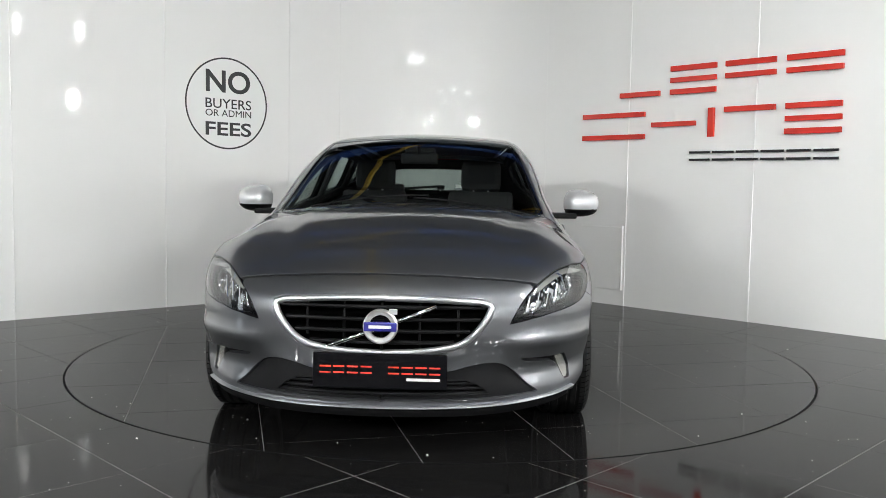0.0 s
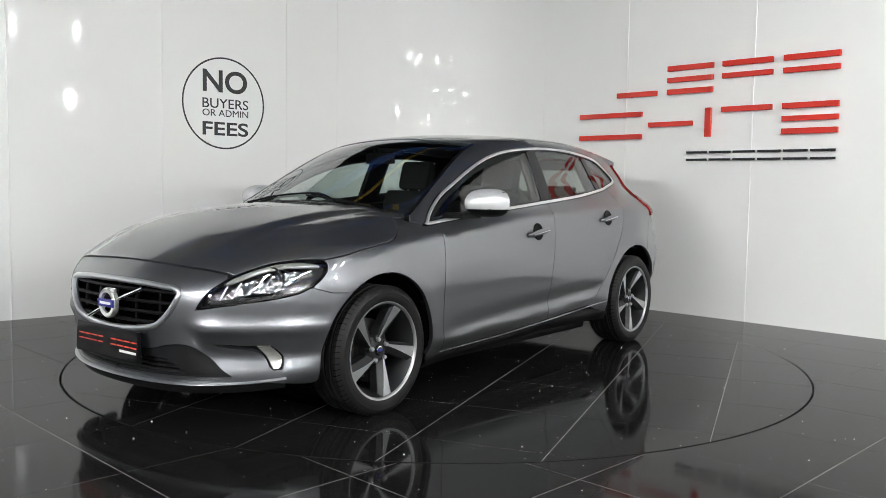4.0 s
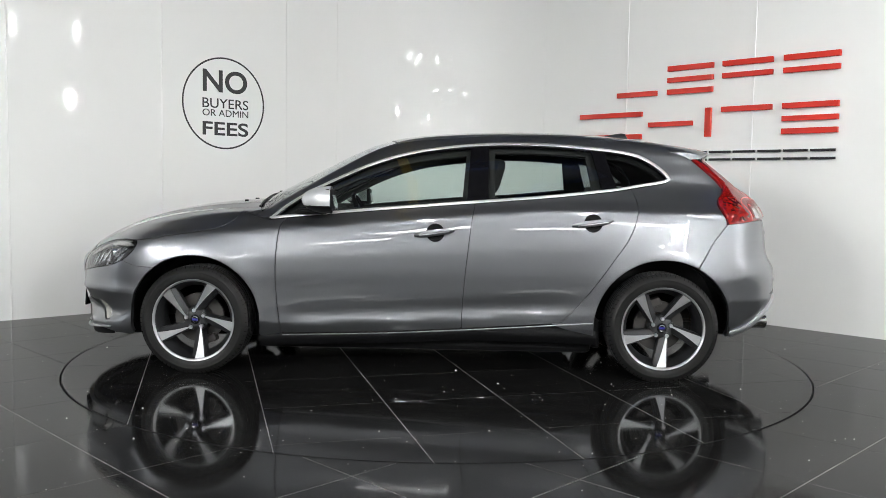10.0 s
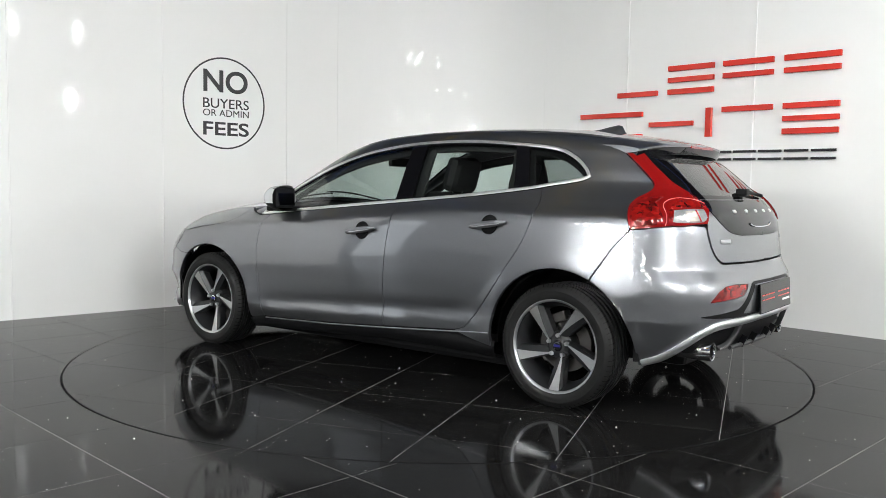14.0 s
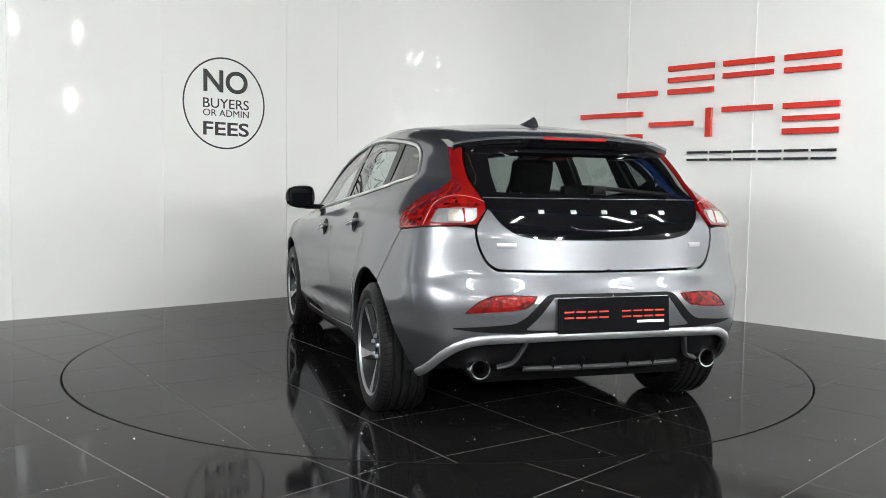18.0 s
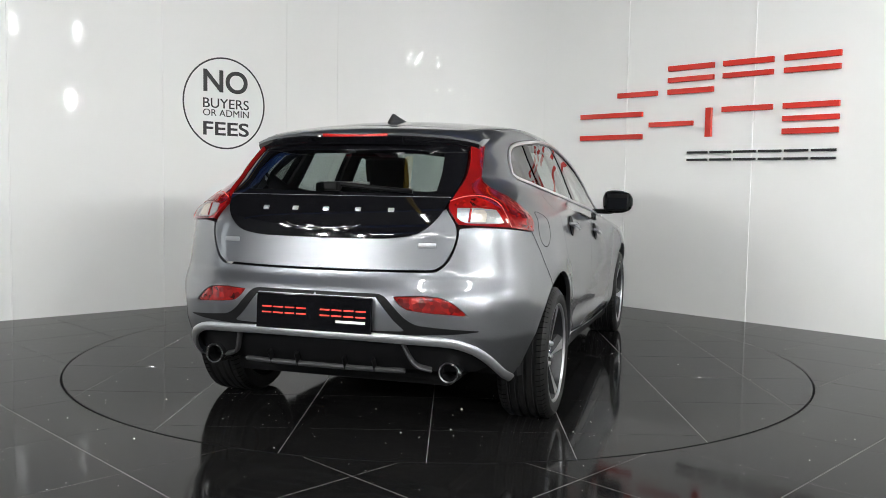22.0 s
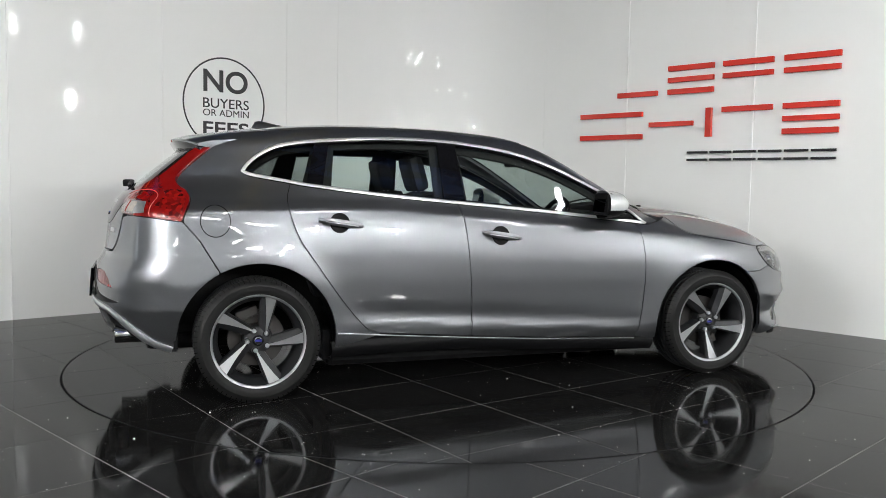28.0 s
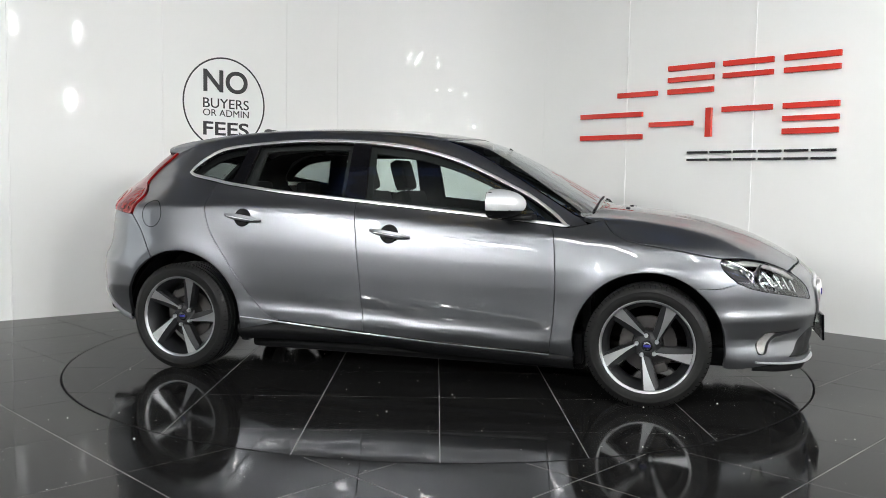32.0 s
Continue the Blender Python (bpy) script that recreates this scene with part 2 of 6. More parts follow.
def lathe(profile, seg=64, axis="y", a0=0.0, a1=360.0):
    """Turn (radius, offset) pairs round an axis."""
    vs, fs = [], []
    full = abs(a1 - a0 - 360) < 1e-6
    n = seg if full else seg + 1
    for i in range(n):
        a = radians(a0 + (a1 - a0) * i / seg)
        for r, o in profile:
            c, s = r * math.cos(a), r * math.sin(a)
            vs.append((c, o, s) if axis == "y" else (c, s, o) if axis == "z" else (o, c, s))
    k = len(profile)
    for i in range(seg):
        j = (i + 1) % n
        for q in range(k - 1):
            fs.append((i * k + q, i * k + q + 1, j * k + q + 1, j * k + q))
    return vs, fs


def lathe_mesh(profile, seg=64, axis="y", a0=0.0, a1=360.0, sharp=35.0):
    vs, fs = lathe(profile, seg, axis, a0, a1)
    me = mesh_from(vs, fs)
    bm = bmesh.new()
    bm.from_mesh(me)
    bmesh.ops.recalc_face_normals(bm, faces=bm.faces)
    bm.to_mesh(me)
    bm.free()
    me.set_sharp_from_angle(angle=radians(sharp))
    return me


def tube(points, radius, seg=8, closed=False):
    """A round bar along points."""
    pts = [Vector(p) for p in points]
    n = len(pts)
    vs, fs = [], []
    up = Vector((0, 0, 1))
    for i, p in enumerate(pts):
        d = pts[(i + 1) % n] - pts[i - 1] if closed else pts[min(i + 1, n - 1)] - pts[max(i - 1, 0)]
        d.normalize()
        a = d.cross(up if abs(d.z) < 0.95 else Vector((1, 0, 0))).normalized()
        b = d.cross(a)
        for k in range(seg):
            t = 2 * math.pi * k / seg
            vs.append(p + radius * (a * math.cos(t) + b * math.sin(t)))
    for i in range(n if closed else n - 1):
        j = (i + 1) % n
        for k in range(seg):
            fs.append((i * seg + k, i * seg + (k + 1) % seg, j * seg + (k + 1) % seg, j * seg + k))
    if not closed:
        fs.append(tuple(range(seg)))
        fs.append(tuple(range((n - 1) * seg, n * seg))[::-1])
    return mesh_from(vs, fs)


def inside(poly, pts):
    """Which 2D points lie inside the closed polygon."""
    poly, pts = np.asarray(poly, float), np.asarray(pts, float)
    x, y = pts[:, 0], pts[:, 1]
    res = np.zeros(len(pts), bool)
    x0, y0 = poly[:, 0], poly[:, 1]
    x1, y1 = np.roll(x0, -1), np.roll(y0, -1)
    for a, b, c, d in zip(x0, y0, x1, y1):
        if b != d:
            hit = ((b > y) != (d > y)) & (x < (c - a) * (y - b) / (d - b) + a)
            res ^= hit
    return res


def fill2d(outer, holes=(), step=0.03):
    """Triangles of a flat region: outline vertices first, then a grid of inner points."""
    from mathutils.geometry import delaunay_2d_cdt
    loops = [np.asarray(outer, float)] + [np.asarray(h, float) for h in holes]
    verts, edges = [], []
    for lp in loops:
        k = len(verts)
        verts += lp.tolist()
        edges += [(k + i, k + (i + 1) % len(lp)) for i in range(len(lp))]
    nb = len(verts)
    lo, hi = loops[0].min(0), loops[0].max(0)
    gx, gy = np.meshgrid(np.arange(lo[0] + step / 2, hi[0], step), np.arange(lo[1] + step / 2, hi[1], step))
    g = np.stack([gx.ravel(), gy.ravel()], 1)
    if len(g):
        keep = inside(loops[0], g)
        for h in loops[1:]:
            keep &= ~inside(h, g)
        g = g[keep]
        if len(g):
            bp = np.array(verts)
            d = np.min(np.hypot(g[:, None, 0] - bp[None, :, 0], g[:, None, 1] - bp[None, :, 1]), 1)
            g = g[d > step * 0.45]
        verts += g.tolist()
    vo, eo, fo, ov, oe, of = delaunay_2d_cdt([Vector(v) for v in verts], edges, [], 0, 1e-6)
    vo = np.array([tuple(v) for v in vo])
    src = [o[0] if o else -1 for o in ov]
    tri = np.array([f for f in fo if len(f) == 3])
    cen = vo[tri].mean(1)
    keep = inside(loops[0], cen)
    for h in loops[1:]:
        keep &= ~inside(h, cen)
    tri = tri[keep]
    a, b, c = vo[tri[:, 0]], vo[tri[:, 1]], vo[tri[:, 2]]
    cr = (b[:, 0] - a[:, 0]) * (c[:, 1] - a[:, 1]) - (b[:, 1] - a[:, 1]) * (c[:, 0] - a[:, 0])
    tri = tri[np.abs(cr) > 1e-9]
    return vo, tri, src, nb, [len(l) for l in loops]


def resample(pts, step):
    """Points at even steps along an open polyline of any dimension."""
    p = np.asarray(pts, float)
    d = np.r_[0, np.cumsum(np.linalg.norm(np.diff(p, axis=0), axis=1))]
    n = max(2, int(round(d[-1] / step)) + 1)
    s = np.linspace(0, d[-1], n)
    return np.stack([np.interp(s, d, p[:, k]) for k in range(p.shape[1])], 1)


def smooth_curve(pts, step=0.02):
    """A Catmull-Rom curve through pts, at even steps."""
    p = np.asarray(pts, float)
    if len(p) < 3:
        return resample(p, step)
    q = np.vstack([2 * p[0] - p[1], p, 2 * p[-1] - p[-2]])
    out = []
    for i in range(1, len(q) - 2):
        for t in np.linspace(0, 1, 12, endpoint=False):
            a, b, c, d = q[i - 1], q[i], q[i + 1], q[i + 2]
            out.append(0.5 * (2 * b + (c - a) * t + (2 * a - 5 * b + 4 * c - d) * t * t + (3 * b - 3 * c + d - a) * t ** 3))
    out.append(p[-1])
    return resample(out, step)

# ================= the hall and the stand =================
LEFT_A, LEFT_P = radians(41.5), Vector((0, 3.97, 0))
RIGHT_A, RIGHT_P = radians(-45.5), Vector((0, 4.11, 0))


def wall_line(side, s):
    a, p = (LEFT_A, LEFT_P) if side == "L" else (RIGHT_A, RIGHT_P)
    return Vector((p.x + s * math.cos(a), p.y + s * math.sin(a), 0))


def wall_pose(side, s, z, out=0.0):
    """A pose on a wall: x along it, y up, z out of it towards the stand."""
    a = LEFT_A if side == "L" else RIGHT_A
    e = Vector((math.cos(a), math.sin(a), 0))
    n = Vector((math.sin(a), -math.cos(a), 0))
    m = Matrix((e, Vector((0, 0, 1)), n)).transposed().to_4x4()
    return Matrix.Translation(wall_line(side, s) + n * out + Vector((0, 0, z))) @ m


def build_walls():
    """The two glossy white walls with the rounded corner between them, panel by panel."""
    height = 3.05
    tl = 1.45
    p0, p1 = wall_line("L", -tl + 0.06), wall_line("R", tl)
    corner = Vector((0.075, 4.035, 0))
    arc = [(1 - t) ** 2 * p0 + 2 * t * (1 - t) * corner + t * t * p1 for t in [i / 24 for i in range(25)]]

    def run(name, pts, label):
        vs, fs = [], []
        k = len(pts)
        for i, p in enumerate(pts):
            d = (pts[min(i + 1, k - 1)] - pts[max(i - 1, 0)]).normalized()
            n = Vector((-d.y, d.x, 0))
            for q, z in ((p, -0.0), (p, height), (p + n * 0.12, height), (p + n * 0.12, 0)):
                vs.append((q.x, q.y, z))
        for i in range(k - 1):
            for q in range(4):
                fs.append((i * 4 + q, i * 4 + (q + 1) % 4, (i + 1) * 4 + (q + 1) % 4, (i + 1) * 4 + q))
        fs += [(0, 1, 2, 3), tuple(range(4 * k - 4, 4 * k))[::-1]]
        me = mesh_from(vs, fs, False)
        bm = bmesh.new()
        bm.from_mesh(me)
        bmesh.ops.recalc_face_normals(bm, faces=bm.faces)
        for f in bm.faces:
            f.smooth = abs(f.normal.z) < 0.5
        bm.to_mesh(me)
        bm.free()
        me.set_sharp_from_angle(angle=radians(30))
        return tagged(part(name, me, WALL), label, "wall", kind="structure")

    gap = 0.0015
    seams_r = [1.45, 2.415, 3.625, 4.845, 6.065, 7.285, 8.505]
    seams_l = [-1.39, -1.97, -3.19, -4.41, -5.63, -6.85, -8.07]
    n = 1
    for side, seams in (("R", seams_r), ("L", seams_l)):
        for a, b in zip(seams, seams[1:]):
            g = gap if b > a else -gap
            pts = [wall_line(side, a + g), wall_line(side, b - g)]
            if b < a:
                pts = pts[::-1]
            run("wall_%d" % n, pts, "glossy white wall panel behind the turntable")
            n += 1
    run("wall_%d" % n, arc, "glossy white curved wall panel in the corner")
    # thin joint strips between panels
    for side, s, w in (("R", 2.415, 0.011), ("R", 3.625, 0.014), ("R", 4.845, 0.012), ("L", -3.19, 0.006), ("L", -4.41, 0.009)):
        bm = boxmesh(-w / 2, w / 2, 0.0, 3.04, -0.003, 0.006, 0.002)
        ob = tagged(part("trim", bm, WALL_EDGE), "thin white joint strip on the wall", "trim", kind="structure")
        ob.matrix_basis = wall_pose(side, s, 0)
    # low access panel on the wall
    hatch = new("access_panel")
    hatch.matrix_basis = wall_pose("R", 2.155, 0.145)
    tagged(hatch, "white flush access panel low on the wall", "panel")
    part("panel", boxmesh(-0.225, 0.225, 0, 0.59, 0.0, 0.02, 0.004), WALL, hatch)
    part("edge_strip", boxmesh(0.226, 0.24, 0, 0.60, 0.0, 0.026, 0.003), WALL_EDGE, hatch)
    part("edge_strip", boxmesh(-0.24, -0.226, 0, 0.60, 0.0, 0.012, 0.003), WALL_EDGE, hatch)


def text_mesh(body, width, height, depth, bold=0.0):
    cu = bpy.data.curves.new("t", "FONT")
    cu.body = body
    cu.offset = bold
    cu.extrude = depth
    ob = bpy.data.objects.new("t", cu)
    scene.collection.objects.link(ob)
    dg = bpy.context.evaluated_depsgraph_get()
    me = bpy.data.meshes.new_from_object(ob.evaluated_get(dg))
    bpy.data.objects.remove(ob)
    co = np.array([v.co[:] for v in me.vertices])
    lo, hi = co.min(0), co.max(0)
    for v in me.vertices:
        v.co.x = (v.co.x - lo[0]) / (hi[0] - lo[0]) * width
        v.co.y = (v.co.y - lo[1]) / (hi[1] - lo[1]) * height
        v.co.z = v.co.z - lo[2]
    me.materials.clear()
    return me


def build_signs():
    # round black vinyl sign
    sign = new("wall_sign")
    sign.matrix_basis = wall_pose("L", -2.611, 1.797, 0.002)
    tagged(sign, "round black vinyl sign lettered NO BUYERS OR ADMIN FEES", "sign")
    vs, fs = [], []
    for i in range(96):
        a = 2 * math.pi * i / 96
        for r, z in ((0.388, 0), (0.388, 0.002), (0.402, 0.002), (0.402, 0)):
            vs.append((r * math.cos(a), r * math.sin(a) * 1.015, z))
    for i in range(96):
        j = (i + 1) % 96
        for q in range(3):
            fs.append((i * 4 + q, i * 4 + q + 1, j * 4 + q + 1, j * 4 + q))
    part("ring", mesh_from(vs, fs, False), VINYL, sign)
    for body, x, y, w, h, bold in (("NO", -0.207, 0.094, 0.434, 0.200, 0.020), ("BUYERS", -0.211, -0.045, 0.449, 0.086, 0.004),
                                   ("OR ADMIN", -0.211, -0.117, 0.449, 0.060, 0.0), ("FEES", -0.211, -0.288, 0.449, 0.122, 0.018)):
        ob = part("lettering", text_mesh(body, w, h, 0.001, bold), VINYL, sign)
        ob.location = (x, y, 0)
    # raised name sign, its letters reduced to plain bars
    name = new("name_sign")
    name.matrix_basis = wall_pose("R", 0, 0, 0.0)
    tagged(name, "raised red and black bar sign on the white wall", "sign")
    low, mid, high = (1.917, 1.962), (2.020, 2.062), (2.118, 2.163)
    rows = [(2.334, 2.745, low), (2.852, 3.281, low), (2.852, 3.281, mid), (2.852, 3.281, high), (3.366, 3.795, mid), (3.366, 3.795, high), (3.884, 4.320, mid), (3.884, 4.320, high)]
    low, mid, high = (1.540, 1.585), (1.641, 1.683), (1.740, 1.785)
    rows += [(1.925, 2.60, low), (1.925, 2.60, high), (2.674, 3.102, mid), (3.222, 3.276, (1.540, 1.785)), (3.368, 3.80, high), (3.887, 4.323, low), (3.887, 4.323, mid), (3.887, 4.323, high)]
    for a, b, (z0, z1) in rows:
        part("red_bar", boxmesh(a, b, z0, z1, 0.012, 0.042, 0.002), SIGNRED, name)
    for i in range(6):
        a = 3.054 + i * 0.2133
        for z0, z1 in ((1.338, 1.357), (1.401, 1.420)):
            part("black_bar", boxmesh(a, a + 0.19, z0, z1, 0.012, 0.03, 0.001), SIGNBLACK, name)


RADIUS = 2.251
TILE = 0.6


def clipped_tile(cx, cy, keep_inside, radius):
    """A stone tile centred at (cx, cy), cut by the circle about the origin; a mesh about its own centre."""
    from mathutils.geometry import delaunay_2d_cdt
    h = TILE / 2 - 0.0016
    corners = [(-h, -h), (h, -h), (h, h), (-h, h)]
    verts = [Vector((cx + x, cy + y)) for x, y in corners]
    edges = [(0, 1), (1, 2), (2, 3), (3, 0)]
    n = 256
    ring = [(radius * math.cos(2 * math.pi * i / n), radius * math.sin(2 * math.pi * i / n)) for i in range(n)]
    ids = {}
    for i in range(n):
        a, b = ring[i], ring[(i + 1) % n]
        if any(abs(p[0] - cx) < TILE and abs(p[1] - cy) < TILE for p in (a, b)):
            for k, p in ((i, a), ((i + 1) % n, b)):
                if k not in ids:
                    ids[k] = len(verts)
                    verts.append(Vector(p))
            edges.append((ids[i], ids[(i + 1) % n]))
    vo, eo, fo, *_ = delaunay_2d_cdt(verts, edges, [], 0, 1e-6)
    tri = []
    for f in fo:
        c = sum((vo[i] for i in f), Vector((0, 0))) / len(f)
        if abs(c.x - cx) < h and abs(c.y - cy) < h and (c.length < radius) == keep_inside:
            tri.append(f)
    if not tri:
        return None
    bm = bmesh.new()
    vm = {}
    for f in tri:
        for i in f:
            if i not in vm:
                vm[i] = bm.verts.new((vo[i].x - cx, vo[i].y - cy, 0))
        try:
            fc = bm.faces.new([vm[i] for i in f])
            if fc.normal.z < 0:
                fc.normal_flip()
        except ValueError:
            pass
    bm.normal_update()
    for f in bm.faces:
        if f.normal.z < 0:
            f.normal_flip()
    bmesh.ops.dissolve_limit(bm, angle_limit=0.01, verts=bm.verts, edges=bm.edges)
    ex = bmesh.ops.extrude_face_region(bm, geom=list(bm.faces))
    for v in ex["geom"]:
        if isinstance(v, bmesh.types.BMVert):
            v.co.z = 0.0
    for v in bm.verts:
        if v not in ex["geom"]:
            v.co.z = -0.012
    bmesh.ops.recalc_face_normals(bm, faces=bm.faces)
    bmesh.ops.triangulate(bm, faces=bm.faces)
    me = bpy.data.meshes.new("tile")
    bm.to_mesh(me)
    bm.free()
    me.materials.append(STONE)
    return me


def whole_tile():
    h = TILE / 2 - 0.0016
    bm = boxmesh(-h, h, -h, h, -0.012, 0.0, 0.0008)
    me = bpy.data.meshes.new("tile")
    bm.to_mesh(me)
    bm.free()
    me.materials.append(STONE)
    return me


def build_floor():
    bm = bmesh.new()
    box(bm, -8.5, 8.5, -15, 7, -0.2, -0.06)
    floor = tagged(part("floor", bm, SLAB), "black polished stone floor with pale grout lines", "floor", kind="structure")
    # grout bed with a round well for the turntable
    vs, fs = [], []
    n = 128
    for i in range(n):
        a = 2 * math.pi * i / n
        c, s = math.cos(a), math.sin(a)
        k = 5.75 / max(abs(c), abs(s))
        for x, y, z in ((RADIUS + 0.009) * c, (RADIUS + 0.009) * s, -0.06), ((RADIUS + 0.009) * c, (RADIUS + 0.009) * s, -0.0008), (k * c, k * s, -0.0008):
            vs.append((x, y, z))
    for i in range(n):
        j = (i + 1) % n
        for q in range(2):
            fs.append((i * 3 + q, i * 3 + q + 1, j * 3 + q + 1, j * 3 + q))
    part("grout_bed", mesh_from(vs, fs, False), GROUT, floor)
    bm = bmesh.new()
    for b in ((-8.5, 8.5, -15, -5.75), (-8.5, -5.75, -5.75, 7), (5.75, 8.5, -5.75, 7), (-5.75, 5.75, 5.75, 7)):
        box(bm, b[0], b[1], b[2], b[3], -0.06, -0.0125)
    part("slab", bm, SLAB, floor, "dark hall floor beyond the stone tiles")
    well = lathe_mesh([(0.0, -0.058), (RADIUS + 0.0085, -0.058), (RADIUS + 0.0085, -0.004)], 128, "z")
    part("turntable_well", well, BLACK, floor, "black gap round the turntable")
    whole = whole_tile()
    rot = Matrix.Rotation(radians(45), 4, "Z")
    # tile grid turned 45 degrees; u runs along (1, 1), w along (1, -1)
    for i in range(-14, 15):
        for k in range(-14, 15):
            u, w = -0.13 + TILE * (i + 0.5), 0.285 + TILE * (k + 0.5)
            x, y = (u + w) / math.sqrt(2), (u - w) / math.sqrt(2)
            if x < -6.2 or x > 6.2 or y < -6.2 or y > 4.9:
                continue
            if y > 0.885 * x + 3.97 + 0.75 or y > -1.0176 * x + 4.11 + 0.75:
                continue
            # local frame: tile centre (u, -w) in axes turned by 45 degrees
            d = math.hypot(x, y)
            if d + 0.43 < RADIUS:
                continue
            if d - 0.43 > RADIUS + 0.01:
                me = whole
            else:
                me = clipped_tile(u, -w, False, RADIUS + 0.009)
            if me is None:
                continue
            ob = part("tile", me, None, floor)
            ob.matrix_basis = Matrix.Translation((x, y, 0)) @ rot
    return floor


def build_turntable():
    table = new("turntable")
    tagged(table, "round black stone-tiled turntable set flush in the floor", "turntable")
    part("platform", lathe_mesh([(0.0, -0.0008), (RADIUS - 0.004, -0.0008), (RADIUS - 0.004, -0.05), (0.0, -0.05)], 128, "z"), GROUT, table)
    part("rim", lathe_mesh([(RADIUS - 0.004, 0.0), (RADIUS - 0.0005, -0.0005), (RADIUS - 0.0005, -0.05)], 192, "z"), BLACK, table, "dark steel edge")
    whole = whole_tile()
    m = Matrix.Rotation(radians(16.8), 4, "Z")
    for i in range(-4, 4):
        for k in range(-4, 4):
            x, y = TILE * (i + 0.5), TILE * (k + 0.5)
            d = math.hypot(x, y)
            if d - 0.43 > RADIUS:
                continue
            me = whole if d + 0.43 < RADIUS - 0.005 else clipped_tile(x, y, True, RADIUS - 0.005)
            if me is None:
                continue
            ob = part("tile", me, None, table)
            ob.matrix_basis = m @ Matrix.Translation((x, y, 0))
    return table


def grit(name, parent, count, spots, seed):
    """White crumbs and dust grains lying on the stone."""
    rng = random.Random(seed)
    vs, fs = [], []
    while len(fs) < count * 4:
        x, y = spots(rng)
        r = 0.0020 * math.exp(rng.gauss(0, 0.45))
        k, a = len(vs), rng.uniform(0, 6.28)
        for i in range(3):
            vs.append((x + r * 1.3 * math.cos(a + 2.1 * i), y + r * 1.3 * math.sin(a + 2.1 * i), 0.0002))
        vs.append((x, y, r * 1.5))
        fs += [(k, k + 1, k + 3), (k + 1, k + 2, k + 3), (k + 2, k, k + 3), (k, k + 2, k + 1)]
    tagged(part(name, mesh_from(vs, fs, False), DUST, parent), "loose white crumbs on the black stone", kind="stuff")


def build_grit(floor, table):
    def on_table(rng):
        a, d = rng.uniform(0, 2 * math.pi), (RADIUS - 0.03) * math.sqrt(rng.random())
        return d * math.cos(a), d * math.sin(a)

    def on_floor(rng):
        while True:
            x, y = rng.uniform(-3.4, 3.4), rng.uniform(-4.4, 3.2)
            if math.hypot(x, y) > RADIUS + 0.03 and y < 0.885 * x + 3.8 and y < -1.0176 * x + 3.9:
                return x, y
    grit("grit", table, 210, on_table, 3)
    grit("grit", floor, 300, on_floor, 5)


def build_hall():
    h = 5.2
    low = 3.3
    for name, b, mat in (("wall_hall_back", (-8.7, 8.7, -15.2, -15.0, -0.1, low), HALLGREY), ("wall_hall_west_a", (-8.7, -8.5, -15.0, -2.75, -0.1, low), HALLDARK),
                         ("wall_hall_east_a", (8.5, 8.7, -15.0, -2.0, -0.1, low), HALL), ("wall_hall_east_b", (8.5, 8.7, -2.0, 7.0, -0.1, h), HALLDARK), ("wall_hall_west_c", (-8.7, -8.5, -2.0, 7.0, -0.1, h), HALLDARK),
                         ("wall_hall_north", (-8.7, 8.7, 7.0, 7.2, -0.1, h), HALLDARK), ("wall_hall_back_upper", (-8.7, 8.7, -15.2, -15.0, low, h), HALLDARK),
                         ("wall_hall_west_upper", (-8.7, -8.5, -15.0, -2.0, low, h), HALLDARK), ("wall_hall_east_upper", (8.5, 8.7, -15.0, -2.0, low, h), HALLDARK)):
        tagged(part(name, boxmesh(*b), mat), "white lower wall of the hall" if mat is HALL else "grey back wall of the hall" if mat is HALLGREY else "dark upper cladding of the hall", "wall", kind="structure")
    tagged(part("backdrop", boxmesh(-9.1, -9.0, -3.4, -1.2, -0.1, 3.4), DAYLIGHT), "pale daylight outside the open hall door", "daylight", kind="structure")
    tagged(part("ceiling", boxmesh(-8.7, 8.7, -15.2, 7.2, h, h + 0.15), ROOFDARK), "dark roof of the hall", "ceiling", kind="structure")
    for y in (-12.4, -8.0, -3.6, 0.8, 3.4):
        bm = bmesh.new()
        box(bm, -8.5, 8.5, y - 0.08, y + 0.08, 4.72, 4.74)
        box(bm, -8.5, 8.5, y - 0.006, y + 0.006, 4.74, 5.0)
        box(bm, -8.5, 8.5, y - 0.08, y + 0.08, 5.0, 5.2)
        tagged(part("roof_beam", bm, STEELBLUE), "blue painted steel roof beam", "beam", group="roof beams")
    bm = bmesh.new()
    box(bm, -0.9, -0.8, -12.4, 0.8, 4.57, 4.72, 0.01)
    for x0, x1 in ((-2.4, -0.3), (1.4, 3.5), (-5.6, -3.6)):
        brace = part("roof_brace", boxmesh(-0.04, 0.04, 0.0, math.hypot(x1 - x0, 2.5), 4.80, 4.88, 0.01), STEELYELLOW)
        brace.matrix_basis = pose(x0, 0.85, 0, 0, 0, -math.degrees(math.atan2(x1 - x0, 2.5)))
        tagged(brace, "yellow painted diagonal brace under the roof", "beam", group="roof braces")
    tagged(part("crane_rail", bm, STEELYELLOW), "yellow painted overhead rail under the roof beams", "beam")


